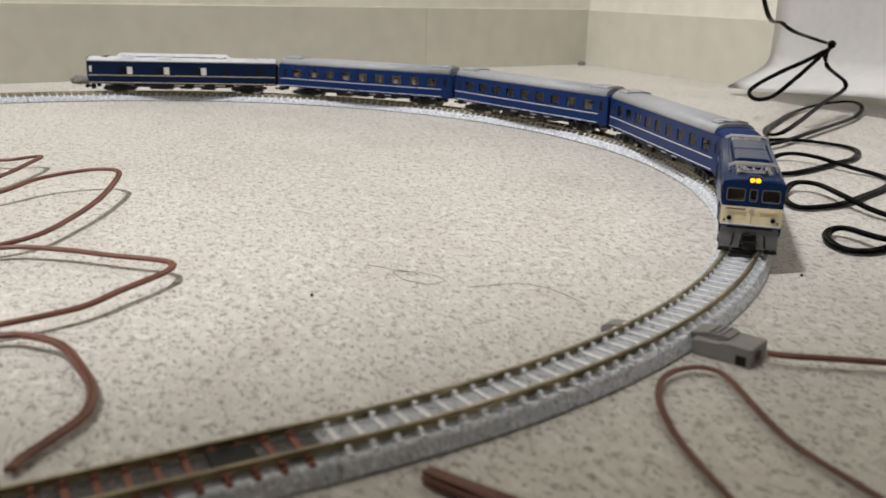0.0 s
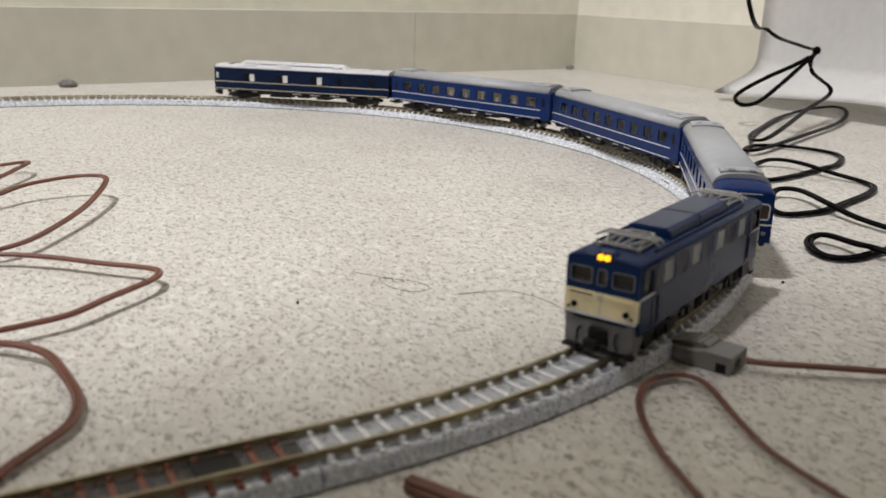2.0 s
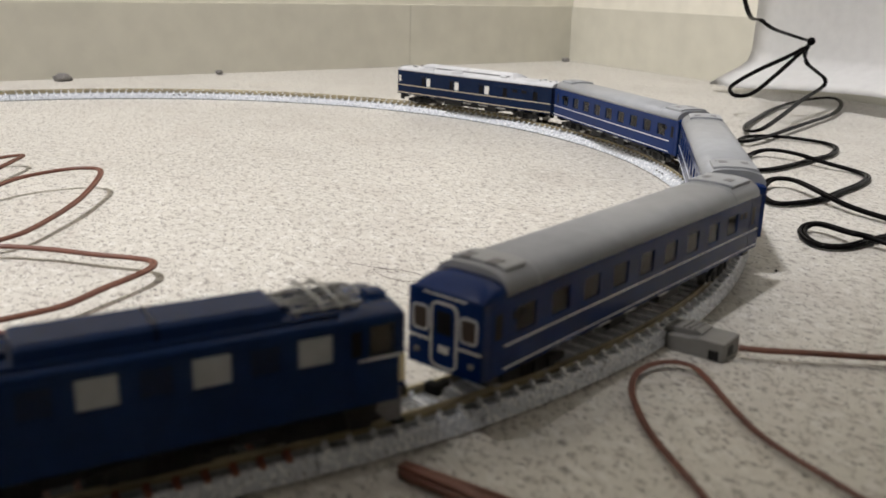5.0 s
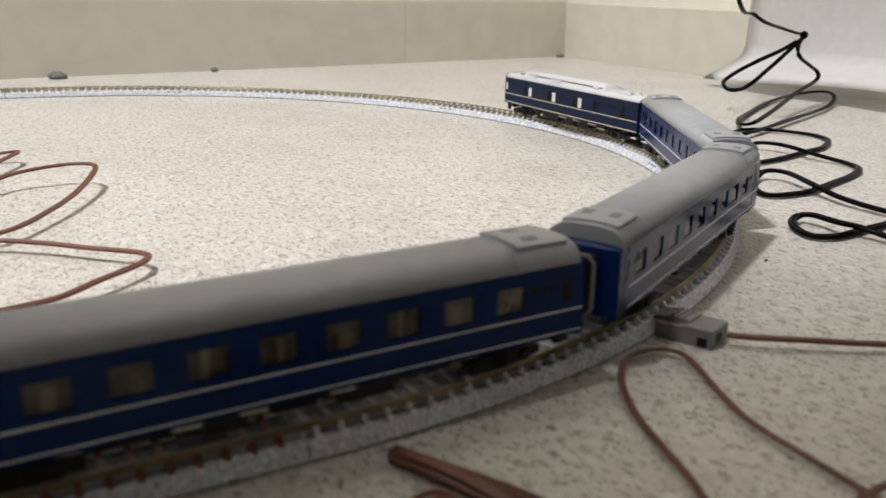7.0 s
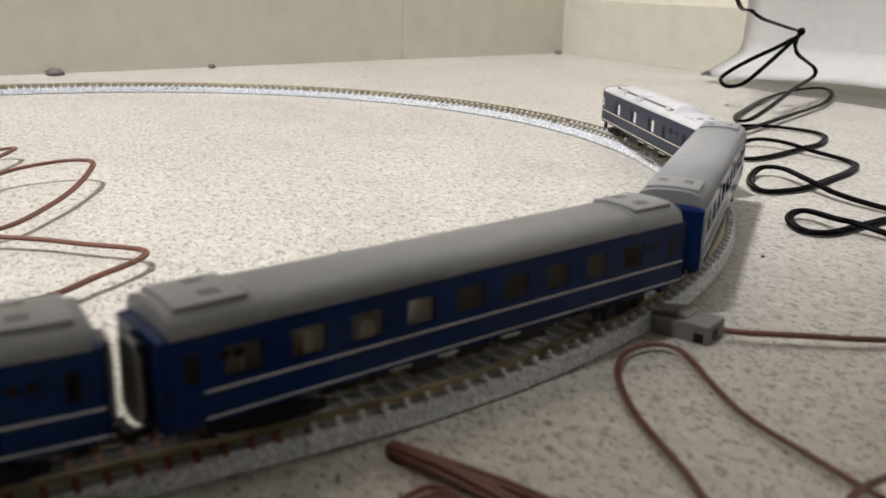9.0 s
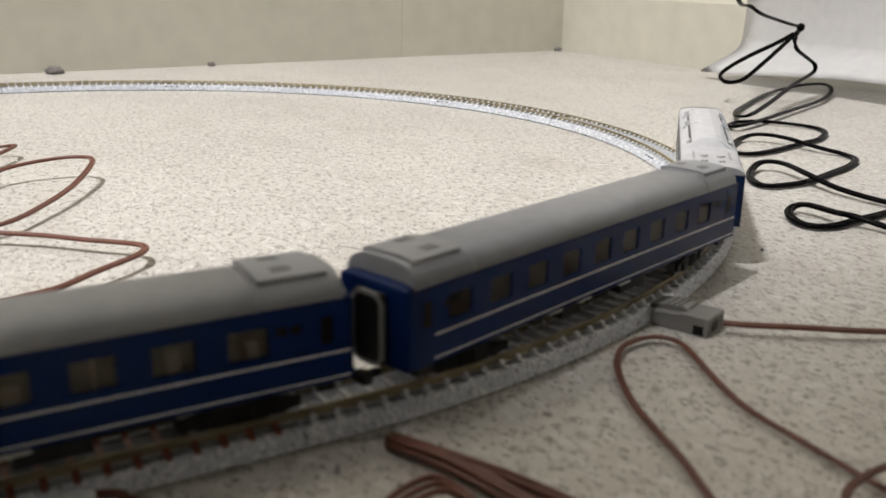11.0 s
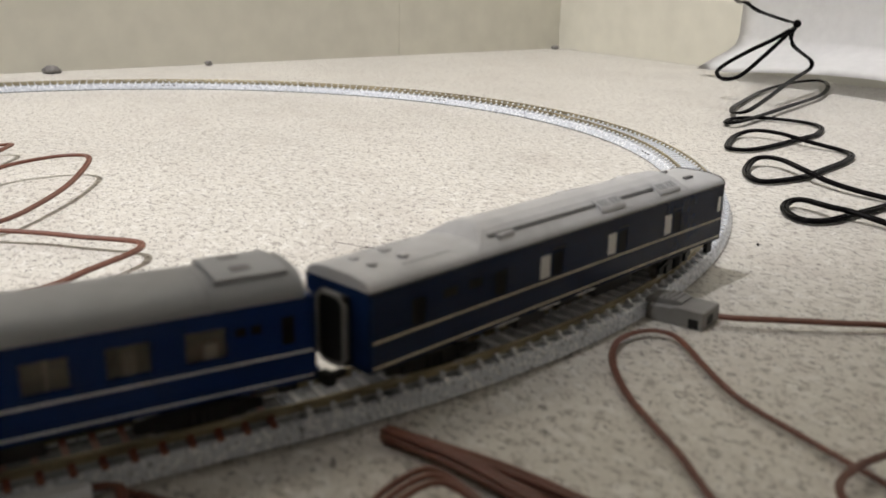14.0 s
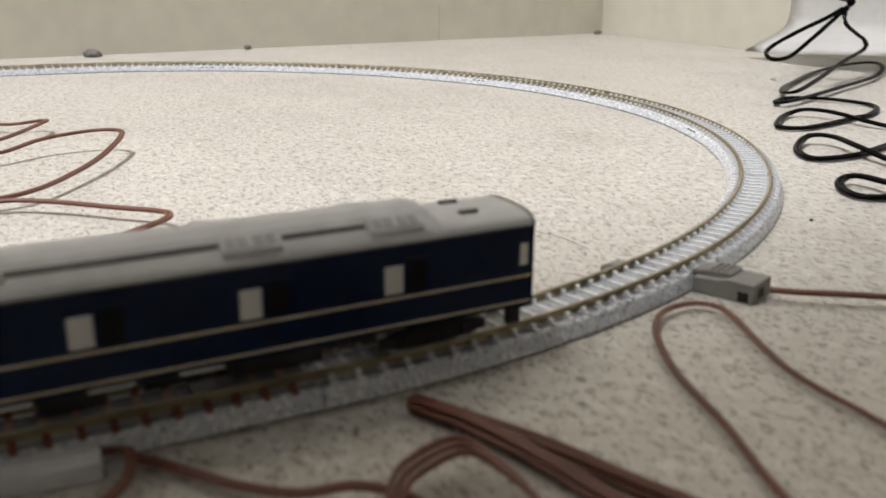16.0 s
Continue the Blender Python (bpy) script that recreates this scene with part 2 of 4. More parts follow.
def twin_wire(name, points, radius, mat, label, category="wire"):
    """A two-core flat lead: two round cores side by side along one line, each a part."""
    base = empty(name, label, category)
    line = spline(points)
    for s in (-1, 1):
        shifted = []
        for i, p in enumerate(line):
            d = (line[min(i + 1, len(line) - 1)] - line[max(i - 1, 0)]).normalized()
            side = d.cross(Vector((0, 0, 1)))
            side = side.normalized() if side.length > 1e-4 else Vector((1, 0, 0))
            shifted.append(p + s * radius * 0.92 * side)
        part("core", tube(shifted, radius), mat, base, smooth=True, scale=1)
    return base


# ---- the room ----
turn = Matrix.Rotation(radians(WALL_TURN), 4, "Z")
room = Matrix.Translation(CORNER) @ turn      # x along the back wall towards its corner, y through the wall


def structure(name, bm, mat, label, m=Matrix()):
    ob = part(name, bm, mat, None, label, scale=1)
    ob.matrix_world = m
    return tagged(ob, kind="structure")


structure("floor", box(-3.2, 1.2, -2.6, 1.2, -0.06, 0.0), FLOOR, "speckled off-white vinyl floor with grey flecks")
structure("wall_north", box(-3.6, 0.12, 0.006, 0.12, -0.02, 2.42), WALLPAPER, "cream papered wall above a baseboard", room)
east = Matrix.Translation(CORNER) @ Matrix.Rotation(radians(7.0), 4, "Z")
structure("wall_east", box(0.006, 0.12, -2.6, 0.02, -0.02, 2.42), WALLPAPER, "cream papered wall above a baseboard", east)
# Ceiling, west and south walls are unseen; dark tones keep the room's bounce low.
structure("ceiling", box(-3.7, 0.2, -2.7, 0.2, 2.40, 2.46), CEILING, "unseen ceiling, toned dark to cut bounced light", room)
structure("wall_west", box(-3.3, -3.2, -2.6, 0.004, -0.02, 2.42), UNSEEN_WALL, "unseen dark wall added to shape the light", room)
# Added wall out of view; its edge blocks the lamp from the near floor.
b = box(-0.06, 0.0, -2.6, 0.0, -0.02, 2.42)
structure("light_block_wall", b, UNSEEN_WALL, "unseen dark wall added to shape the light", pose(-0.45, -0.2365, 0, 0, 0, -8))
# Added out of view behind the camera to dim the foreground.
structure("bounce_cut_wall", box(-0.5, 1.1, -0.60, -0.53, -0.02, 2.42), UNSEEN_GREY_WALL, "unseen grey wall added to dim the near floor")
structure("wall_south", box(-3.6, 0.12, -2.3, -2.2, -0.02, 2.42), UNSEEN_WALL, "unseen dark wall added to shape the light", room)
for name, x0, x1, y0, y1 in (("baseboard", -0.2324, 0.004, 0.0, 0.0065), ("baseboard", -1.30, -0.2328, 0.0, 0.0065),
                             ("baseboard", -3.2, -1.3008, 0.0, 0.0065)):
    structure(name, box(x0, x1, y0 - 0.0, y1, 0.0, 0.064, 0.0003), BASEBOARD, "greyish cream vinyl baseboard", room)
structure("baseboard", box(0.0, 0.0065, -1.2, 0.005, 0.0, 0.0636, 0.0003), BASEBOARD, "greyish cream vinyl baseboard", east)
ceiling_light = empty("ceiling_light", "small white ceiling light", "ceiling light")
b = bmesh.new()
box(-0.97, -0.59, -0.30, -0.15, 2.35, 2.40, 0.01, b)
part("base_plate", b, WHITE_PART, ceiling_light, scale=1)


# ---- track ----
BEND = -81.5              # where the half circle runs out into the straight
STRAIGHT = 45.0           # length of each straight, in degrees of the circle


def line_at(a):
    """The oval's centre line at a, measured in degrees of the circle: a place and the outward heading in degrees."""
    a = (a - BEND) % (360 + 2 * STRAIGHT)
    run = R * radians(1)
    way = Vector((-math.sin(radians(BEND + 180)), math.cos(radians(BEND + 180)), 0))
    if a < 180:
        h, shift = BEND + a, Vector()
    elif a < 180 + STRAIGHT:
        h, shift = BEND + 180, way * run * (a - 180)
    elif a < 360 + STRAIGHT:
        h, shift = BEND + a - STRAIGHT, way * run * STRAIGHT
    else:
        h, shift = BEND + 360, way * run * (360 + 2 * STRAIGHT - a)
    return Vector((R * math.cos(radians(h)), R * math.sin(radians(h)), 0)) + shift, h


def on_line(a):
    p, h = line_at(a)
    return pose(p.x, p.y, 0, 0, 0, h)


def arc_sheet(profile, a0, a1, n):
    """A profile of (radius, z) in millimetres swept along the track from a0 to a1 degrees."""
    k = bmesh.new()
    rings = []
    for i in range(n + 1):
        m = on_line(a0 + (a1 - a0) * i / n)
        rings.append([k.verts.new((m @ Vector(((r - 280) * MM, 0, z * MM))) / MM) for r, z in profile])
    m = len(profile)
    for p, q in zip(rings, rings[1:]):
        for j in range(m):
            k.faces.new((p[j], p[(j + 1) % m], q[(j + 1) % m], q[j]))
    k.faces.new(rings[0])
    k.faces.new(rings[-1][::-1])
    return k


def rail_profile(r):
    """Foot, web and head of one rail."""
    return [(r - 0.75, 4.4), (r + 0.75, 4.4), (r + 0.7, 4.65), (r + 0.2, 4.8), (r + 0.2, 5.3), (r + 0.42, 5.42), (r + 0.42, 5.9), (r + 0.32, 6.0),
            (r - 0.32, 6.0), (r - 0.42, 5.9), (r - 0.42, 5.42), (r - 0.2, 5.3), (r - 0.2, 4.8), (r - 0.7, 4.65)]


JOINT, PITCH = -81.7, 1.0115
sleeper_meshes = {}


def track_section(k):
    a0, a1 = JOINT + 45 * k, JOINT + 45 * (k + 1)
    old = k == 9
    base = empty("track_section", "curved track section with rust-red sleepers and dark ballast" if old else "curved track section with grey ballast roadbed and pale sleepers", "track", "track circle")
    bed = [(271.6, 0.0), (288.4, 0.0), (288.5, 0.45), (289.5, 0.6), (289.4, 0.9), (288.25, 3.45), (287.7, 3.92), (272.3, 3.92), (271.75, 3.45), (270.6, 0.9), (270.5, 0.6), (271.5, 0.45)]
    part("roadbed", arc_sheet(bed, a0 + 0.03, a1 - 0.03, 30), BALLAST, base)
    part("ballast_strip", arc_sheet([(276.0, 3.85), (284.0, 3.85), (284.0, 4.05), (276.0, 4.05)], a0 + 0.1, a1 - 0.1, 30), DARK_BALLAST if old else GREY_BALLAST, base, "dark ballast between the rails")
    # dark strips that carry the shade along each rail
    for r in (273.75, 286.1):
        part("shaded_shoulder_ballast", arc_sheet([(r - 0.7, 3.8), (r + 0.7, 3.8), (r + 0.7, 4.0), (r - 0.7, 4.0)], a0 + 0.1, a1 - 0.1, 30), SHOULDER, base, "grey ballast beside the rail, darkened with its shade")
    if old:
        part("joint_plate", arc_sheet([(276.2, 4.3), (283.8, 4.3), (283.8, 4.9), (276.2, 4.9)], a1 - 4.3, a1 - 2.6, 4), BLACK, base, "black plate between the rails")
    for r in (275.1, 284.7):
        part("rail", arc_sheet(rail_profile(r), a0 + 0.05, a1 - 0.05, 40), RAIL, base)
    for r in (275.1, 284.7):
        for s in (-1, 1):
            c = r + s * 0.62
            part("rail_joiner", arc_sheet([(c - 0.22, 4.5), (c + 0.22, 4.5), (c + 0.16, 5.2), (c - 0.16, 5.2)], a1 - 0.7, a1 + 0.7, 3), RAIL, base, "brass rail joiner")
    mat = SLEEPER_RED if old else SLEEPER
    for i in range(44):
        a = a0 + 0.5 + i * PITCH
        if old not in sleeper_meshes:
            tie = prism([(-8.05, 3.1), (8.05, 3.1), (7.9, 4.25), (7.6, 4.5), (-7.6, 4.5), (-7.9, 4.25)], -0.62, 0.62, "y")
            for c, o in ((-6.25, -1), (-3.95, 1), (3.95, -1), (6.25, 1)):
                prism([(c - 0.45, 4.5), (c + 0.45, 4.5), (c + 0.45 * o, 4.95), (c - 0.2 * o, 5.4), (c - 0.45 * o, 5.35)] if o > 0 else
                      [(c - 0.45, 4.5), (c + 0.45, 4.5), (c + 0.45, 5.35), (c + 0.2, 5.4), (c - 0.45, 4.95)], -0.55, 0.55, "y", tie)
            sleeper_meshes[old] = part("sleeper", tie, mat, base)
            first = sleeper_meshes[old]
            first.matrix_basis = on_line(a)
        else:
            shared("sleeper", sleeper_meshes[old], base, on_line(a))
    mid = (a0 + a1) / 2 - 1.7
    for s in (-0.85, 0, 0.85):
        sock = part("socket", box(-0.25, 0.25, -0.8, 0.8, -0.5, 0.5), BLACK, base, "dark contact socket")
        sock.matrix_basis = on_line(mid + s) @ Matrix.Translation((-0.0084, 0, 0.0028)) @ Matrix.Rotation(radians(-25), 4, "Y")
    return base


for k in range(10):
    track_section(k)


def feeder_plug():
    """The grey plug that clips onto the roadbed and brings in the current; x points away from the track."""
    base = empty("feeder_plug", "grey plastic power feeder plug clipped to the track's side", "plug")
    part("body", prism([(0.4, 0.1), (15.6, 0.1), (15.6, 4.7), (15.2, 4.85), (8.4, 4.85), (6.8, 4.3), (4.4, 4.2), (0.4, 3.9)], -5.0, 5.2, "y", bevel=0.3), GREY_PLASTIC, base)
    part("clip", prism([(-1.3, 3.5), (2.4, 4.0), (4.6, 4.1), (8.4, 4.7), (8.8, 5.3), (7.6, 5.75), (3.2, 5.6), (-1.0, 4.8)], -2.6, 4.4, "y", bevel=0.15), GREY_PLASTIC, base)
    for x in (3.4, 4.9, 6.4):
        part("grip_rib", box(x, x + 0.7, -2.2, 4.0, 5.2, 6.1, 0.15), GREY_PLASTIC, base)
    part("slot", box(11.8, 14.4, -5.05, -4.5, 0.3, 2.7), BLACK, base, "dark opening in the plug's side")
    part("slot", box(15.3, 15.66, -2.4, 1.2, 1.0, 3.4), BLACK, base, "dark wire opening")
    base.matrix_world = Matrix.Rotation(radians(-60.3), 4, "Z") @ Matrix.Translation((0.2890, 0, 0))
    return base


feeder_plug()
nub = tagged(part("track_clip", prism([(-4.5, 0.1), (0.5, 0.1), (0.5, 3.4), (-2.5, 3.2), (-4.5, 2.0)], -2.5, 2.5, "y", bevel=0.3), GREY_PLASTIC), "small grey plastic clip against the roadbed", "clip")
nub.matrix_world = Matrix.Rotation(radians(-61.6), 4, "Z") @ Matrix.Translation((0.2705, 0, 0))


def side_connector():
    base = empty("side_connector", "pale plastic wire connector beside the old track section", "connector")
    part("housing", box(-16, 0, -2.2, 2.6, 0.1, 3.7, 0.4), PALE_PLASTIC, base)
    part("lip", box(-16, -0.6, 1.4, 2.5, 3.6, 4.1, 0.2), PALE_PLASTIC, base)
    part("opening", box(-0.2, 0.15, -1.7, 1.7, 0.6, 3.1), BLACK, base, "dark wire opening")
    base.matrix_world = pose(0.0052, -0.2955, 0, 0, 0, 4)
    return base


side_connector()

# ---- wires ----
W = 0.00042
twin_wire("feeder_wire", [(0.1525, -0.2653, 0.0028), (0.1572, -0.2692, 0.0030), (0.1647, -0.2729, 0.0030), (0.1780, -0.2789, 0.0026), (0.1969, -0.2885, 0.002), (0.2295, -0.3223, 0.0015)], 0.00060, BROWN_WIRE, "thin brown twin wire from the grey plug")
twin_wire("loose_wire", [(0.0950, -0.3600, 0.0013), (0.0989, -0.3348, 0.0013), (0.1014, -0.3244, 0.0013), (0.1037, -0.3159, 0.0013), (0.1055, -0.3056, 0.0014), (0.1076, -0.2948, 0.0014), (0.1109, -0.2844, 0.0017), (0.1154, -0.2752, 0.0018),
                         (0.1213, -0.2683, 0.0018), (0.1272, -0.2653, 0.0018), (0.1328, -0.2654, 0.0018), (0.1359, -0.2691, 0.0018), (0.1348, -0.2764, 0.0018), (0.1313, -0.2886, 0.0017), (0.1290, -0.2998, 0.0014), (0.1286, -0.3086, 0.0014),
                         (0.1292, -0.3171, 0.0014), (0.1298, -0.3249, 0.0013), (0.1309, -0.3389, 0.0013), (0.1330, -0.3700, 0.0013)],
          W, BROWN_WIRE, "brown twin wire lying in a long loop on the floor")
twin_wire("zigzag_wire", [(-0.0576, 0.0460, 0.003), (-0.0374, 0.0268, 0.004), (-0.0248, 0.0266, 0.005), (-0.0200, 0.0214, 0.006), (-0.0230, 0.0094, 0.006), (-0.0348, -0.0173, 0.005), (-0.0543, -0.0439, 0.004), (-0.0505, -0.0558, 0.004), (-0.0322, -0.0481, 0.005),
                          (-0.0186, -0.0346, 0.007), (-0.0012, -0.0290, 0.0085), (0.0093, -0.0320, 0.009), (0.0121, -0.0410, 0.009), (0.0090, -0.0565, 0.0075), (0.0031, -0.0760, 0.006), (-0.0048, -0.0945, 0.005), (-0.0145, -0.1132, 0.0045),
                          (-0.0261, -0.1219, 0.004), (-0.0453, -0.1267, 0.003), (-0.0463, -0.1336, 0.003), (-0.0261, -0.1254, 0.004), (-0.0090, -0.1318, 0.004), (0.0072, -0.1435, 0.004), (0.0195, -0.1524, 0.0042), (0.0233, -0.1583, 0.0043),
                          (0.0203, -0.1666, 0.0045), (0.0087, -0.1789, 0.0045), (-0.0009, -0.1881, 0.004), (-0.0105, -0.1929, 0.004), (-0.0201, -0.1963, 0.004), (-0.0363, -0.1991, 0.003), (-0.0364, -0.2040, 0.003), (-0.0201, -0.2011, 0.003), (-0.0125, -0.2055, 0.0035),
                          (-0.0059, -0.2123, 0.003), (-0.0013, -0.2268, 0.0022), (0.0005, -0.2379, 0.002), (-0.0011, -0.2486, 0.002), (-0.0064, -0.2563, 0.0018), (-0.0112, -0.2621, 0.0016), (-0.0134, -0.2662, 0.0015)],
          0.00064, BROWN_WIRE, "brown twin wire lying in kinked zigzags")


def wire_bundle():
    """A folded hank of brown twin wire."""
    base = empty("wire_bundle", "folded hank of brown twin wire on the floor", "wire")
    rng = random.Random(4)
    spine = [(0.0560, -0.2912, 0.0), (0.0635, -0.3040, 0.0007), (0.0700, -0.3150, 0.0005), (0.0765, -0.3280, 0.0), (0.0820, -0.3410, 0.0), (0.0880, -0.3660, 0.0)]
    spread = (0.0, 0.0005, 0.0017, 0.0030, 0.0042, 0.0055)
    for i in range(12):
        side, turn = (1 if i < 6 else -1), 2 * math.pi * (i % 6) / 6
        pts = []
        for (x, y, z), gap in zip(spine, spread):
            o = side * gap + 0.00115 * math.cos(turn + 90 * gap) + rng.uniform(-2e-4, 2e-4)
            pts.append((x + 0.84 * o, y + 0.54 * o, max(0.0007, z + 0.0018 + 0.0012 * math.sin(turn + 90 * gap))))
        part("strand", tube(spline(pts), 0.00058), BROWN_WIRE, base, smooth=True, scale=1)
    for i in range(3):
        d = 0.0022 * i
        pts = [(0.040 - d, -0.330, 0.002), (0.044, -0.3185 - d, 0.003), (0.048, -0.3140 - d, 0.0045), (0.0565, -0.3115 - d, 0.0055), (0.061, -0.3165 - d, 0.004), (0.063, -0.325 - d, 0.003), (0.062, -0.345, 0.002)]
        part("strand", tube(spline(pts), 0.00058), BROWN_WIRE, base, smooth=True, scale=1)
    return base


wire_bundle()
twin_wire("connector_wire", [(0.0028, -0.2932, 0.0026), (0.0070, -0.2940, 0.0030), (0.0094, -0.2982, 0.0042), (0.0084, -0.3039, 0.003), (0.0036, -0.3086, 0.002), (-0.0070, -0.3191, 0.0015), (-0.0223, -0.3412, 0.0015)], 0.0005, BROWN_WIRE, "brown twin wire bending out of the pale connector")
twin_wire("short_wire", [(0.0099, -0.2945, 0.0014), (0.0136, -0.2979, 0.0016), (0.0188, -0.3033, 0.0018), (0.0244, -0.3086, 0.0018), (0.0320, -0.3134, 0.002), (0.0405, -0.3159, 0.003), (0.0480, -0.3221, 0.002), (0.0554, -0.3413, 0.0015)], 0.00052, BROWN_WIRE, "brown twin wire lying along the floor")
twin_wire("side_wire", [(0.1626, -0.3291, 0.0035), (0.1388, -0.3325, 0.0038), (0.1255, -0.3349, 0.004), (0.1189, -0.3387, 0.003), (0.1179, -0.3482, 0.0015), (0.1194, -0.3702, 0.0015)], W, BROWN_WIRE, "brown twin wire crossing over another wire")
B = 0.0009
twin_wire("black_cable", [(0.4645, 0.1481, 0.1300), (0.4445, 0.0981, 0.0750), (0.4209, 0.0544, 0.0690), (0.4307, 0.0544, 0.0640), (0.4601, 0.0725, 0.0595), (0.4832, 0.0820, 0.0555), (0.5053, 0.0978, 0.0530), (0.4986, 0.0950, 0.0460), (0.5004, 0.0939, 0.0380), (0.5175, 0.1014, 0.0310), (0.5302, 0.1051, 0.0250), (0.5305, 0.1060, 0.0190), (0.4833, 0.0750, 0.0140), (0.4317, 0.0372, 0.0090), (0.3927, 0.0100, 0.0060), (0.3894, 0.0184, 0.0040), (0.4078, 0.0417, 0.0030), (0.4380, 0.0691, 0.0020), (0.4984, 0.1177, 0.0020), (0.5533, 0.1481, 0.0030), (0.5836, 0.1501, 0.0040), (0.5647, 0.1195, 0.0040), (0.5183, 0.0791, 0.0030), (0.4514, 0.0377, 0.0030), (0.3939, 0.0035, 0.0030), (0.3673, -0.0095, 0.0030), (0.3677, -0.0013, 0.0020), (0.3855, 0.0097, 0.0020), (0.4028, 0.0037, 0.0020), (0.4159, -0.0152, 0.0015), (0.4104, -0.0331, 0.0015), (0.3895, -0.0511, 0.0015), (0.3709, -0.0590, 0.0015), (0.3405, -0.0720, 0.0015), (0.3210, -0.0769, 0.0015), (0.3145, -0.0700, 0.0015), (0.3265, -0.0551, 0.0015), (0.3433, -0.0412, 0.0020), (0.3536, -0.0416, 0.0040), (0.3589, -0.0556, 0.0045), (0.3614, -0.0772, 0.0030), (0.3660, -0.0918, 0.0015), (0.3608, -0.1046, 0.0015), (0.3441, -0.1165, 0.0015), (0.3235, -0.1264, 0.0015), (0.3021, -0.1362, 0.0015), (0.2905, -0.1392, 0.0015), (0.2761, -0.1382, 0.0015), (0.2793, -0.1254, 0.0015), (0.2901, -0.1126, 0.0020), (0.3016, -0.1061, 0.0040), (0.3060, -0.1151, 0.0048), (0.2997, -0.1387, 0.0045), (0.2975, -0.1571, 0.0030), (0.3009, -0.1795, 0.0020), (0.3118, -0.2059, 0.0015)],
          B, BLACK_WIRE, "glossy black twin cable lying in zigzag loops", "cable")
twin_wire("black_cable", [(0.2720, -0.2450, 0.0015), (0.2697, -0.2242, 0.0015), (0.2684, -0.2085, 0.0025), (0.2643, -0.1979, 0.0040), (0.2606, -0.1921, 0.0045), (0.2610, -0.1790, 0.0040), (0.2585, -0.1750, 0.0030), (0.2526, -0.1780, 0.0020), (0.2481, -0.1848, 0.0015),
                          (0.2458, -0.1922, 0.0015), (0.2476, -0.1967, 0.0015), (0.2551, -0.1983, 0.0015), (0.2677, -0.1951, 0.0015), (0.2887, -0.1899, 0.0015), (0.3292, -0.1784, 0.0015)],
          B, BLACK_WIRE, "glossy black twin cable lying in one loop", "cable")


def cable_loop():
    """The small loop of cable that hangs open from the twisted knot."""
    base = empty("cable_tie_loop", "black cable twisted into a hanging loop", "cable")
    pts = [(0.4740, 0.0709, 0.0500), (0.4734, 0.0848, 0.0430), (0.4678, 0.1015, 0.0340), (0.4531, 0.1069, 0.0250), (0.4430, 0.1047, 0.0190), (0.4394, 0.0927, 0.0155), (0.4541, 0.0933, 0.0170), (0.4628, 0.0831, 0.0300), (0.4815, 0.0863, 0.0420), (0.4849, 0.0787, 0.0510)]
    part("core", tube(spline(pts), 0.0015), BLACK_WIRE, base, smooth=True, scale=1)
    b = bmesh.new()
    bmesh.ops.create_uvsphere(b, u_segments=12, v_segments=8, radius=0.0030, matrix=Matrix.Translation((0.4970, 0.0889, 0.0535)))
    part("knot", b, BLACK_WIRE, base, smooth=True, scale=1)
    return base


cable_loop()


def white_sheet():
    """A white sheet that hangs down to the floor and curls forward at its lower edge."""
    k = bmesh.new()
    n, prof = 36, [(0.022, 0.40), (0.022, 0.20), (0.022, 0.11), (0.022, 0.060), (0.022, 0.035), (0.018, 0.026), (0.008, 0.0205), (-0.006, 0.016), (-0.019, 0.011), (-0.030, 0.0065)]
    rows = []
    for i in range(n + 1):
        u = i / n
        x, y = 0.560 + 0.045 * u, 0.248 - 0.62 * u
        wave = 0.006 * math.sin(9 * u) + 0.003 * math.sin(23 * u + 1)
        lift = 0.009 * max(0, math.sin(6.5 * u - 0.4))
        rows.append([k.verts.new((x + d + wave * min(1, z * 8 + 0.3), y + 0.2 * d, z + lift * min(1, max(0, (0.036 - z) / 0.02)))) for d, z in prof])
    for a, b in zip(rows, rows[1:]):
        for j in range(len(prof) - 1):
            k.faces.new((a[j], b[j], b[j + 1], a[j + 1]))
    bmesh.ops.solidify(k, geom=k.faces[:], thickness=0.0015)
    return tagged(part("white_sheet", k, SHEET, None, "white sheet hanging to the floor with a curled lower edge", True, 1), category="sheet")


white_sheet()


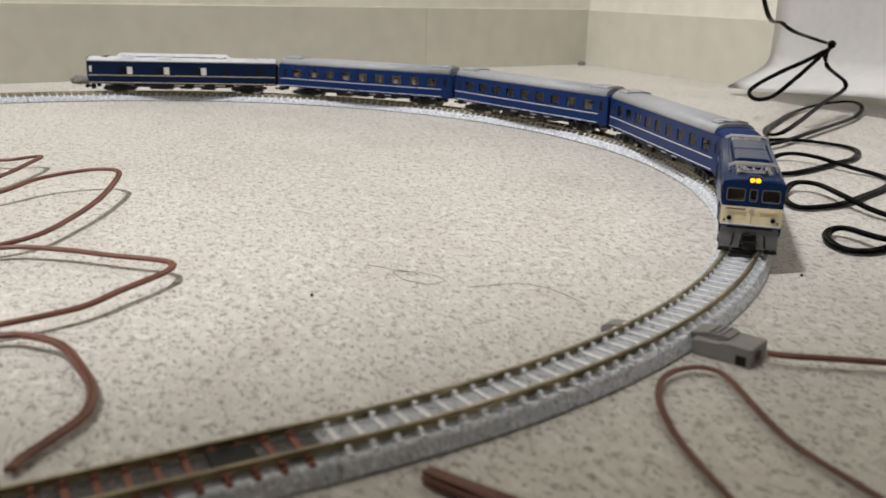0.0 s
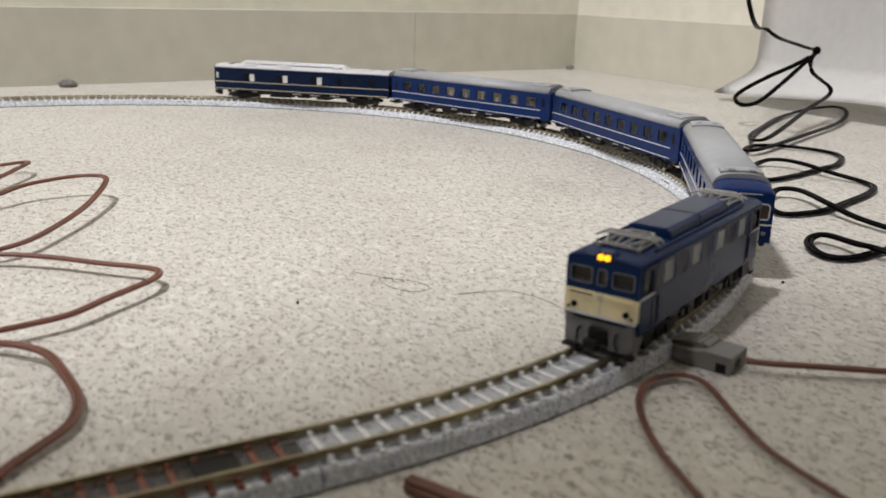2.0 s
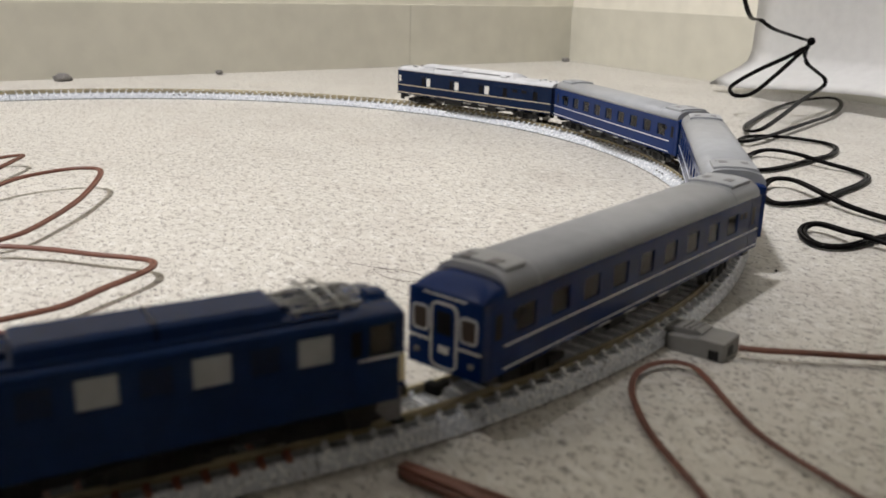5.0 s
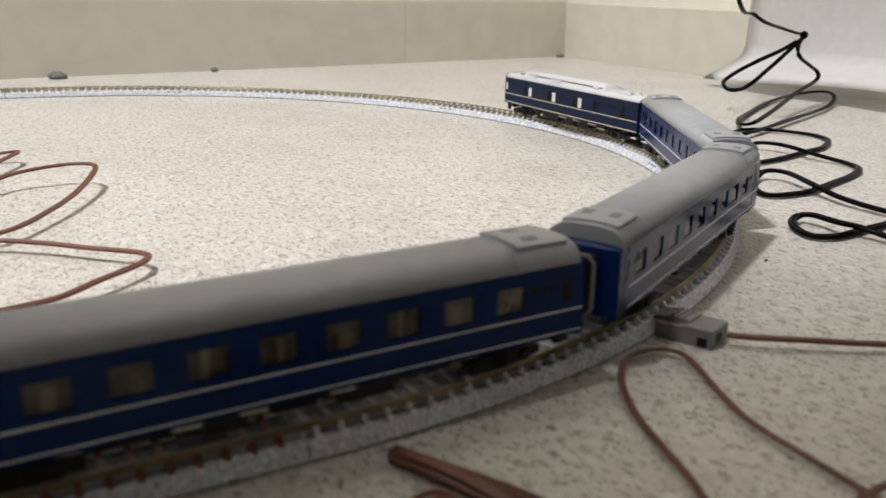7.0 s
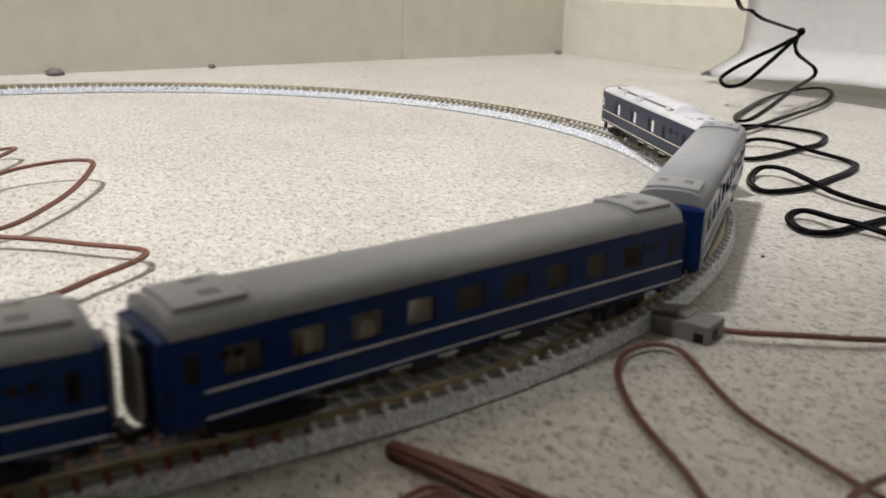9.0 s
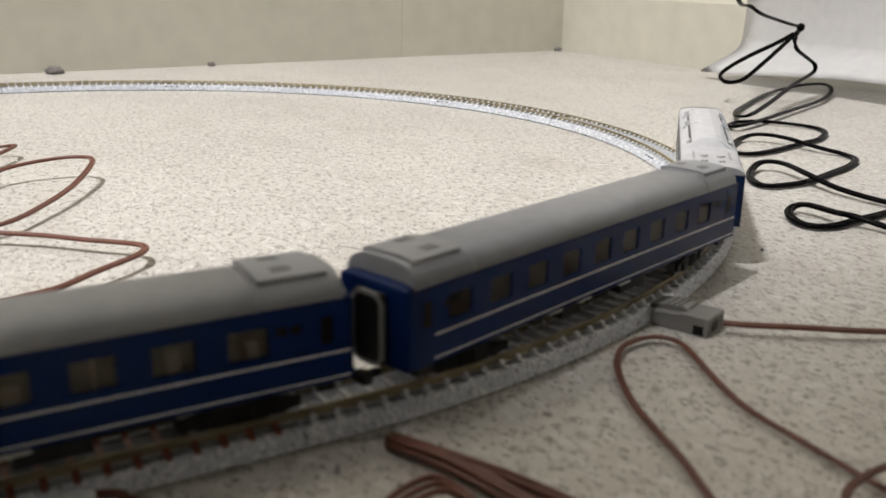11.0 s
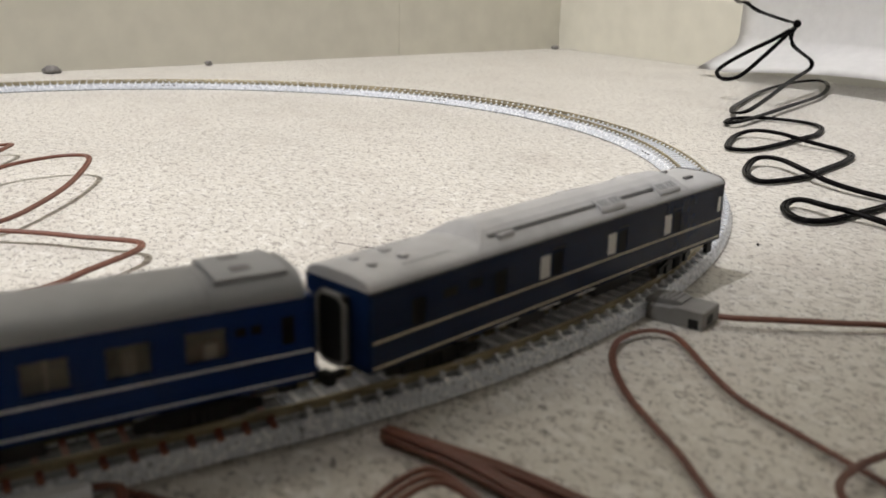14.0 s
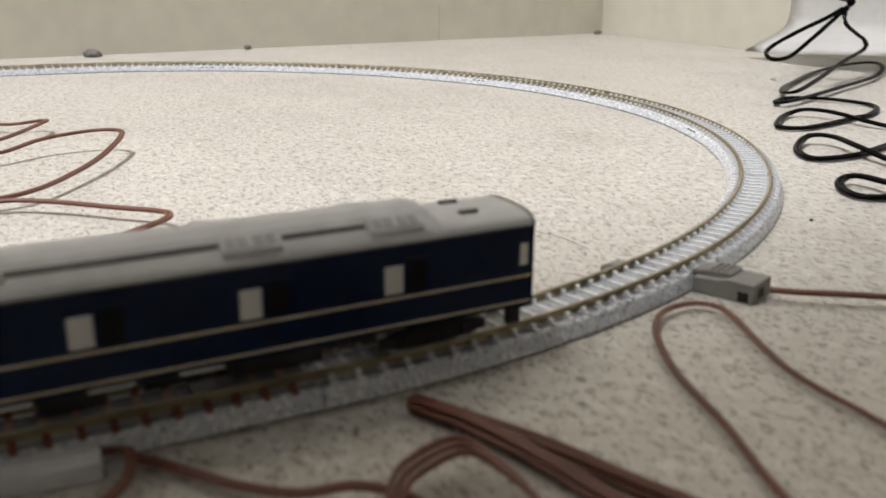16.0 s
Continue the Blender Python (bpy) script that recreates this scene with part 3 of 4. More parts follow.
# ---- the train (local: x forward, y to the outside of the circle, z from the rail's top) ----
def bogie(parent, x, yaw, axles, side=7.0):
    """A black truck frame with its wheelsets."""
    frame_len = max(axles) - min(axles) + 9
    half = frame_len / 2
    fb = box(-half * 0.55, half * 0.55, -4, 4, 2.6, 5.0, 0.3)
    for s in (-1, 1):
        y0, y1 = sorted((s * (side - 0.9), s * side))
        prism([(-half, 2.2), (-half * 0.35, 1.3), (half * 0.35, 1.3), (half, 2.2), (half, 4.0), (half * 0.5, 4.9), (-half * 0.5, 4.9), (-half, 4.0)], y0, y1, "y", fb)
        for a in axles:
            box(a - 1.2, a + 1.2, y0 + (0.2 if s > 0 else -0.6), y1 + (0.6 if s > 0 else -0.2), 1.6, 4.0, 0.25, fb)
        for c in (-1.6, 0, 1.6):
            rod((c, s * (side + 0.2), 1.6), (c, s * (side + 0.2), 4.4), 0.45, 8, fb)
    b = part("bogie", fb, BLACK, parent, "black truck frame")
    b.matrix_basis = pose(x * MM, 0, 0, 0, 0, yaw)
    wheel = None
    for a in axles:
        if wheel is None:
            k = rod((0, -6.2, 0), (0, 6.2, 0), 0.5, 8)
            for s in (-1, 1):
                rod((0, s * 3.8, 0), (0, s * 5.6, 0), 2.8, 20, k)
                rod((0, s * 3.5, 0), (0, s * 4.0, 0), 3.2, 20, k)
            wheel = part("wheelset", k, STEEL, b)
            w = wheel
        else:
            w = shared("wheelset", wheel, b, Matrix())
        w.matrix_basis = pose(a * MM, 0, 2.8 * MM)
        WHEELS.append((w, a * MM))
    return b


WHEELS, BOGIES = [], []


def coupler(parent, x, way):
    k = box(min(x, x + way * 4.5), max(x, x + way * 4.5), -0.8, 0.8, 3.2, 4.4, 0.15)
    box(min(x + way * 3.2, x + way * 5.4), max(x + way * 3.2, x + way * 5.4), -1.8, 1.8, 2.6, 5.0, 0.3, k)
    return part("coupler", k, BLACK, parent, "black knuckle coupler")


def plate(xs, zs, holes, y0, y1, bm):
    """A side wall between y0 and y1 on a grid of xs and zs, left open where (column, row) is in holes."""
    made = {}

    def vert(i, j, y):
        if (i, j, y) not in made:
            made[i, j, y] = bm.verts.new((xs[i], y, zs[j]))
        return made[i, j, y]

    def solid(i, j):
        return 0 <= i < len(xs) - 1 and 0 <= j < len(zs) - 1 and (i, j) not in holes

    for i in range(len(xs) - 1):
        for j in range(len(zs) - 1):
            if not solid(i, j):
                continue
            corners = [(i, j), (i + 1, j), (i + 1, j + 1), (i, j + 1)]
            for y in (y0, y1):
                bm.faces.new([vert(a, b, y) for a, b in corners])
            for (di, dj), p, q in zip(((0, -1), (1, 0), (0, 1), (-1, 0)), corners, corners[1:] + corners[:1]):
                if not solid(i + di, j + dj):
                    bm.faces.new((vert(*p, y0), vert(*q, y0), vert(*q, y1), vert(*p, y1)))


def shell(length, half_w, z0, z1, windows, wz0, wz1, thick=0.7):
    """Side walls with real openings and a floor as one body. windows: {side: [(x0, x1)]}"""
    L = length / 2
    k = box(-L, L, -half_w + 0.1, half_w - 0.1, z0, z0 + 1.2)
    for s in (-1, 1):
        xs = [-L, *sorted(x for pair in windows[s] for x in pair), L]
        plate(xs, [z0, wz0, wz1, z1], {(i, 1) for i in range(1, len(xs) - 1, 2)}, s * half_w, s * (half_w - thick), k)
    return k


def roof_profile(half_w, z1, top, n=14, flat=0.62):
    """An arched roof section, rounder at its shoulders."""
    pts = []
    for i in range(n + 1):
        a = math.pi * i / n
        c, s = math.cos(a), math.sin(a)
        pts.append((half_w * math.copysign(abs(c) ** flat, c), z1 + (top - z1) * abs(s) ** 0.85))
    return pts


def lines(parent, length, half_w, zs, mat, name="stripe", inset=3.0):
    for s in (-1, 1):
        for z, h in zs:
            y0, y1 = sorted((s * (half_w - 0.1), s * (half_w + 0.06)))
            part(name, box(-length / 2 + inset, length / 2 - inset, y0, y1, z - h / 2, z + h / 2), mat, parent)


def ring(x0, x1, z0, z1, w, y0, y1, axis="y", bm=None):
    """A rectangular frame round an opening; axis y: in a side wall, x: in an end wall (x0, x1 are then y)."""
    for a, b, c, d in ((x0 - w, x1 + w, z1, z1 + w), (x0 - w, x1 + w, z0 - w, z0), (x0 - w, x0, z0, z1), (x1, x1 + w, z0, z1)):
        bm = box(a, b, y0, y1, c, d, 0, bm) if axis == "y" else box(y0, y1, a, b, c, d, 0, bm)
    return bm


def round_frame(y0, y1, z0, z1, r, th, xa, xb, n=5):
    """A frame with rounded corners in an end wall, from xa to xb, lying outside the opening."""
    line = []
    for cy, cz, a0 in ((y1 - r, z1 - r, 0), (y0 + r, z1 - r, 90), (y0 + r, z0 + r, 180), (y1 - r, z0 + r, 270)):
        for i in range(n + 1):
            a = radians(a0 + 90 * i / n)
            line.append((cy, cz, math.cos(a), math.sin(a)))
    k = bmesh.new()
    rings = [[k.verts.new((x, cy + (r + o) * c, cz + (r + o) * d)) for x, o in ((xa, 0), (xb, 0), (xb, th), (xa, th))] for cy, cz, c, d in line]
    for p, q in zip(rings, rings[1:] + rings[:1]):
        for i in range(4):
            k.faces.new((p[i], p[(i + 1) % 4], q[(i + 1) % 4], q[i]))
    return k


def roof_end(x, way, length, half_w, z1, top, steps=6):
    """A rounded roof end that falls away from full height towards the car's end at x."""
    k = bmesh.new()
    rings = []
    for i in range(steps + 1):
        f = i / steps
        rise = max(0.10, (1 - f ** 2.4)) * (top - z1)
        rings.append([k.verts.new((x - way * length * (1 - f), y, z)) for y, z in roof_profile(half_w * (1 - 0.035 * f * f), z1, z1 + rise)])
    m = len(rings[0])
    for p, q in zip(rings, rings[1:]):
        for j in range(m):
            k.faces.new((p[j], p[(j + 1) % m], q[(j + 1) % m], q[j]))
    k.faces.new(rings[0])
    k.faces.new(rings[-1][::-1])
    return k


def underfloor(parent, items):
    for x0, x1, y, z0, mat, name in items:
        part(name, box(x0, x1, -y, y, z0, 6.6, 0.25), mat, parent)


def gangway(parent, x, way, mat, top=20.5):
    k = box(min(x, x + way * 1.6), max(x, x + way * 1.6), -4.0, 4.0, 6.6, top, 0.5)
    part("gangway", k, BLACK, parent, "black rubber gangway")
    a, b = sorted((x + way * 1.0, x + way * 1.9))
    part("gangway_frame", round_frame(-3.5, 3.5, 7.2, top - 0.7, 1.8, 0.75, a, b), GREY_PLASTIC, parent, "grey gangway frame")


def coach(front_end):
    """A blue sleeping coach with a grey roof, nine windows a side."""
    L, w = 136.0, 9.4
    base = empty("coach", "blue passenger coach with grey roof and silver lines", "train car", "train")
    rows_of = {1: [-48.2 + 12.68 * i for i in range(9)], -1: [13.2 * (i - 4) for i in range(9)]}
    wins = {s: [(x - 3.5, x + 3.5) for x in rows_of[s]] for s in (-1, 1)}
    part("body", shell(L, w, 6.5, 22.6, wins, 14.2, 19.6), BLUE, base, "glossy blue body")
    caps = {-1: 1.8, 1: 8.0 if front_end else 1.8}
    part("roof", prism(roof_profile(w, 22.5, 27.2), -L / 2 + caps[-1], L / 2 - caps[1]), ROOF_GREY, base, "matt grey arched roof", True)
    for s in (-1, 1):
        y = s * (w - 0.45)
        for i, (a, b) in enumerate(wins[s]):
            pane = part("window", box(a, b, y - 0.1, y + 0.1, 14.2, 19.6), GLASS, base)
            pane.visible_shadow = False
            yi = s * (w - 1.3)
            part("berth_wall", box(a + 1.2 + 0.9 * (i % 3), a + 3.4 + 0.9 * (i % 2), min(yi, yi - s * 1.8), max(yi, yi - s * 1.8), 12.0, 16.5 + 1.3 * (i % 3)), INTERIOR, base)
    part("interior", box(-L / 2 + 2, L / 2 - 2, -6.5, 6.5, 7.4, 22.0), COACH_WALL, base, "beige-brown interior wall")
    for s in (-1, 1):
        y0, y1 = sorted((s * (w - 0.1), s * (w + 0.09)))
        for z, h in ((12.4, 0.45), (7.5, 0.4)):
            part("stripe", box(-L / 2 + 0.6, L / 2 - 7.4, y0, y1, z - h / 2, z + h / 2), LINE_SILVER, base, "silver line along the side")
    for e in (-1, 1):
        a, b = sorted((e * L / 2, e * (L / 2 - 1.0)))
        part("end_wall", box(a, b, -w, w, 6.5, 22.6, 0.2), BLUE, base)
        cap = caps[e]
        part("roof_end", roof_end(e * L / 2, e, cap, w - 0.02, 22.5, 25.7 if cap > 5 else 23.6), BLUE, base, "blue rounded roof end", True)
        unit = part("air_conditioner", prism([(-6.9, 24.4), (6.9, 24.4), (6.85, 27.35), (4.4, 27.75), (2.0, 27.9), (-2.0, 27.9), (-4.4, 27.75), (-6.85, 27.35)], e * (L / 2 - 17.0), e * (L / 2 - cap - 2.0), bevel=0.12), ROOF_GREY, base, "grey roof unit over the car end")
        for q in (-3.4, 3.4):
            part("grille", prism([(q - 1.2, 27.5), (q + 1.2, 27.5), (q + 1.2, 27.95 - 0.1 * (q > 0)), (q - 1.2, 27.95 - 0.1 * (q < 0))], e * (L / 2 - 11.5) - 1.8, e * (L / 2 - 11.5) + 1.8), SKIRT_GREY, unit, "dark roof grille")
        part("roof_pad", box(e * (L / 2 - 14.2) - 0.8, e * (L / 2 - 14.2) + 0.8, -5.6, -4.4, 27.2, 27.85, 0.15), ROOF_GREY, unit)
        part("rib", prism(roof_profile(w + 0.04, 22.5, 27.27), e * (L / 2 - 19.0), e * (L / 2 - 18.6)), ROOF_GREY, base, "roof seam")
        for s in (-1, 1):
            y0, y1 = sorted((s * (w - 0.05), s * (w + 0.08)))
            door = part("door", box(e * (L / 2 - 5.2) - 2.0, e * (L / 2 - 5.2) + 2.0, y0, y1, 7.0, 21.6), BLUE, base)
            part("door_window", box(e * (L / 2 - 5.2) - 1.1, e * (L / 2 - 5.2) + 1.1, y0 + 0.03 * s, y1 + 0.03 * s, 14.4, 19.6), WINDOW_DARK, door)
            for q in (11.0, 13.8):
                part("vent", box(e * (L / 2 - q) - 0.9, e * (L / 2 - q) + 0.9, y0, y1, 17.4, 19.0), WINDOW_DARK, base)
        if front_end and e > 0:
            x = L / 2
            part("door_frame", round_frame(-3.0, 3.0, 7.6, 20.6, 1.3, 0.45, x - 0.2, x + 0.25), WHITE_PART, base, "white door outline")
            part("end_door", box(x - 0.3, x + 0.12, -3.0, 3.0, 7.4, 20.4), BLUE, base)
            part("door_window", box(x - 0.1, x + 0.2, -1.9, 1.9, 14.4, 19.2), WINDOW_DARK, base)
            part("number_plate", box(x - 0.1, x + 0.22, -1.3, 1.3, 10.4, 12.0), WHITE_PART, base)
            for s in (-1, 1):
                y0, y1 = sorted((s * 4.4, s * 8.0))
                part("end_window_frame", round_frame(y0, y1, 14.4, 19.0, 0.7, 0.38, x - 0.1, x + 0.2), LINE_SILVER, base)
                part("end_window", box(x - 0.1, x + 0.12, y0, y1, 14.4, 19.0), INTERIOR_DARK, base)
                ya, yb = sorted((s * 3.7, s * 9.3))
                part("end_stripe", box(x - 0.1, x + 0.1, ya, yb, 12.2, 12.7), WHITE_PART, base)
                part("tail_lamp", box(x - 0.1, x + 0.4, s * 7.0 - 0.7, s * 7.0 + 0.7, 9.0, 10.2, 0.3), SKIRT_GREY, base)
            # white strip painted in for the highlight along the brow
            part("brow_highlight", box(x - 0.2, x + 0.12, -5.4, 5.4, 22.15, 22.45), WHITE_PART, base)
        else:
            gangway(base, e * L / 2, e, LINE_SILVER, 21.2)
        coupler(base, e * (L / 2 - 1.5), e)
        for s in (-1, 1):
            part("footstep", box(e * (L / 2 - 5) - 1.8, e * (L / 2 - 5) + 1.8, s * 7.6 - 0.8, s * 7.6 + 0.8, 4.6, 6.5, 0.2), BLACK, base)
    part("underframe", box(-36, 36, -6.2, 6.2, 4.0, 6.6, 0.2), UNDER_GREY, base, "black underframe")
    underfloor(base, ((-22, -10, 7.4, 2.4, UNDER_GREY, "tank"), (-6, 3, 6.6, 3.0, BLACK, "equipment_box"), (8, 16, 7.8, 2.6, UNDER_GREY, "equipment_box"), (20, 25, 6.0, 3.2, BLACK, "equipment_box")))
    # white strips put in as the flat glints below the floor
    for x in (-12, 5.5, 17.5):
        for s in (-1, 1):
            part("underfloor_strip", box(x - 0.8, x + 4.2, s * 8.0 - 0.5, s * 8.0 + 0.5, 5.2, 5.8, 0.15), WHITE_PART, base, "small white strip for underfloor glints")
    for e in (-1, 1):
        BOGIES.append((base, bogie(base, e * 47, -e * 9.6, (-7, 7)), e * 47))
    return base


def tail_car():
    """The dark navy baggage and generator car at the train's end, with a pale stepped roof."""
    L, w = 133.0, 9.4
    base = empty("baggage_car", "dark navy baggage car with pale grey roof and cream lines", "train car", "train")
    whites = (14.8, -11.3, -37.1)
    darks = (10.2, -15.8, -41.6)
    small = (38.0, 45.4)
    doors = (29.9, 54.0)
    wins = {s: [(x - 1.8, x + 1.8) for x in darks] + [(x - 1.85, x + 1.85) for x in whites] + [(x - 1.85, x + 1.85) for x in doors] for s in (-1, 1)}
    part("body", shell(L, w, 6.4, 22.3, wins, 13.3, 18.6), DEEP_NAVY, base, "dark navy body")
    for s in (-1, 1):
        y = s * (w - 0.3)
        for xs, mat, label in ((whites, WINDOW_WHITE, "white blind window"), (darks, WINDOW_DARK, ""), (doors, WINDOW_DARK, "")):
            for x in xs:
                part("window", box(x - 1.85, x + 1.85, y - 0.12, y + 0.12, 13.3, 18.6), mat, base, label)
        y0, y1 = sorted((s * (w - 0.05), s * (w + 0.10)))
        for x in small:
            part("vent", box(x - 2.0, x + 2.0, y0, y1, 16.8, 18.6), WINDOW_DARK, base)
        part("corner_window", box(-65.0, -63.4, y0, y1, 14.8, 19.0), WINDOW_WHITE, base, "narrow white corner window")
        for x in darks:
            part("rain_strip", box(x - 2.4, x + 2.4, y0, y1, 19.3, 19.6), BLACK, base)
        part("gutter", box(-L / 2, L / 2, y0, y1 + 0.0, 22.1, 22.45), ROOF_DARK, base, "dark roof gutter")
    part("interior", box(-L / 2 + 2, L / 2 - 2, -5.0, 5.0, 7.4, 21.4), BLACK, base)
    lines(base, L, w, ((12.5, 0.5), (7.4, 0.5)), LINE_GOLD, inset=0.6)
    x1 = 36.0
    part("roof", prism(roof_profile(w, 22.2, 24.9), -L / 2, L / 2, bevel=0.25), ROOF_PALE, base, "pale grey low roof", True)
    half = [(9.1, 22.4), (8.7, 23.7), (7.6, 24.6), (6.3, 25.5), (4.5, 26.75), (2.0, 27.5)]
    raised = prism(half + [(-y, z) for y, z in reversed(half)], -48, x1, bevel=0.25)
    for v in raised.verts:
        if v.co.x > x1 - 2 and v.co.z > 24.0:
            v.co.x -= 1.6 * (v.co.z - 24.0)
        if v.co.x < -46 and v.co.z > 24.0:
            v.co.x += 0.8 * (v.co.z - 24.0)
    top = part("roof_hood", raised, ROOF_PALE, base, "raised pale grey roof section")
    for s in (-1, 1):
        # no groove is cut: raised dark strips give its shade by colour
        for x0, x2 in ((-33, -18), (-7.4, 31)):
            part("groove_shade_strip", prism([(s * y, z) for y, z in ((5.9, 25.3), (6.6, 25.0), (6.75, 25.45), (6.0, 25.95))], x0, x2), ROOF_DARK, top, "raised dark strip in place of the roof groove's shade")
        for x in (-43.5, -17.5):
            part("grille_housing", prism([(s * y, z) for y, z in ((4.4, 25.8), (8.2, 23.7), (8.6, 24.4), (8.1, 25.2), (5.3, 26.6))], x, x + 10.0, bevel=0.15), ROOF_PALE, base)
            for q in range(4):
                x0 = x + 0.8 + q * 2.1 + (0.5 if q > 1 else 0)
                part("louvre", prism([(s * y, z) for y, z in ((7.80, 25.2), (5.80, 26.2), (5.86, 26.42), (7.86, 25.42))], x0, x0 + 1.7), ROOF_GREY, base, "dark grille")
        part("roof_pipe", rod((24, s * 6.9, 25.3), (29, s * 6.9, 25.1), 0.8, 8), ROOF_PALE, base)
        part("roof_step", box(-57, -53, s * 4.0 - 0.6, s * 4.0 + 0.6, 24.7, 25.4, 0.2), ROOF_DARK, base)
        part("roof_pad", box(42, 55, s * 5.5 - 0.4, s * 5.5 + 0.4, 24.0, 24.7), ROOF_GREY, base)
        part("ventilator", rod((52, s * 2.6, 24.5), (52, s * 2.6, 25.5), 1.2, 12), ROOF_PALE, base)
        part("ventilator", rod((60, s * 2.6, 24.5), (60, s * 2.6, 25.4), 1.0, 12), ROOF_PALE, base)
    for x in (-33, -7):
        part("fan_cover", rod((x, -2.0, 26.8), (x, -2.0, 27.25), 2.6, 20), ROOF_PALE, base)
    for e in (-1, 1):
        a, b = sorted((e * L / 2, e * (L / 2 - 1.0)))
        part("end_wall", box(a, b, -w, w, 6.4, 22.3, 0.2), DEEP_NAVY if e < 0 else NAVY, base)
        if e < 0:
            part("end_rim", prism(roof_profile(w + 0.06, 22.1, 25.05), e * (L / 2 - 0.4), e * (L / 2 + 0.12)), BLACK, base, "dark roof end rim")
        gangway(base, e * L / 2, e, LINE_GOLD, 20.8)
        coupler(base, e * (L / 2 - 1.5), e)
    for s in (-1, 1):
        part("tail_lamp", box(-L / 2 - 0.5, -L / 2 + 0.2, s * 7.2 - 0.8, s * 7.2 + 0.8, 8.6, 10.2, 0.3), WHITE_PART, base)
        part("footstep", box(-L / 2 + 2, -L / 2 + 5, s * 7.8 - 0.6, s * 7.8 + 0.6, 2.6, 6.2, 0.2), BLACK, base)
    part("underframe", box(-35, 35, -6.2, 6.2, 4.0, 6.6, 0.2), UNDER_GREY, base, "black underframe")
    underfloor(base, ((-24, -8, 7.6, 2.6, UNDER_GREY, "fuel_tank"), (-3, 6, 6.6, 3.0, BLACK, "equipment_box"), (12, 22, 7.8, 2.6, UNDER_GREY, "equipment_box")))
    for x in (-5, 9.0, 24):
        for s in (-1, 1):
            part("underfloor_strip", box(x - 1.5, x + 5.6, s * 8.0 - 0.5, s * 8.0 + 0.5, 5.3, 5.95, 0.15), WHITE_PART, base, "long white underfloor box")
    for e in (-1, 1):
        BOGIES.append((base, bogie(base, e * 46, -e * 9.4, (-7, 7)), e * 46))
    return base


def pantograph(parent, x):
    """A folded diamond pantograph: base frame, eight arms and two contact bars."""
    k = None
    for s in (-1, 1):
        k = rod((x - 7, s * 5.0, 25.0), (x + 7, s * 5.0, 25.0), 0.3, 8, k)
        k = rod((x + s * 5.5, -5.6, 25.0), (x + s * 5.5, 5.6, 25.0), 0.3, 8, k)
        for q in (-5.0, 5.0):
            k = rod((x + s * 5.5, q, 22.9), (x + s * 5.5, q, 25.0), 0.55, 8, k)
    p = part("pantograph", k, PANTO_GREY, parent, "folded grey pantograph")
    for s in (-1, 1):
        for q in (-1, 1):
            part("arm", rod((x + s * 5.0, q * 4.6, 25.3), (x - s * 7.5, q * 3.0, 26.0), 0.24, 6), PANTO_GREY, p)
            part("arm", rod((x - s * 7.5, q * 3.0, 26.0), (x + s * 1.2, q * 5.5, 26.5), 0.22, 6), PANTO_GREY, p)
        part("cross_bar", rod((x - s * 7.5, -3.0, 26.0), (x - s * 7.5, 3.0, 26.0), 0.24, 6), PANTO_GREY, p)
        bar = rod((x + s * 1.6, -6.0, 26.8), (x + s * 1.6, 6.0, 26.8), 0.34, 8)
        for q in (-1, 1):
            rod((x + s * 1.6, q * 6.0, 26.8), (x + s * 1.6, q * 8.0, 25.8), 0.3, 8, bar)
        part("contact_bar", bar, PANTO_GREY, p)
    for q in (-3.4, 0.0, 3.4):
        part("spring", rod((x - 5.5, q, 25.2), (x + 5.5, q * 0.4, 25.35), 0.28, 6), PANTO_GREY, p)
    for e in (-1, 1):
        part("insulator", rod((x + e * 2.4, -3.6, 23.4), (x + e * 2.4, -3.6, 25.0), 0.5, 8), SKIRT_GREY, p)
        part("insulator", rod((x + e * 2.4, 3.6, 23.4), (x + e * 2.4, 3.6, 25.0), 0.5, 8), SKIRT_GREY, p)
    return p


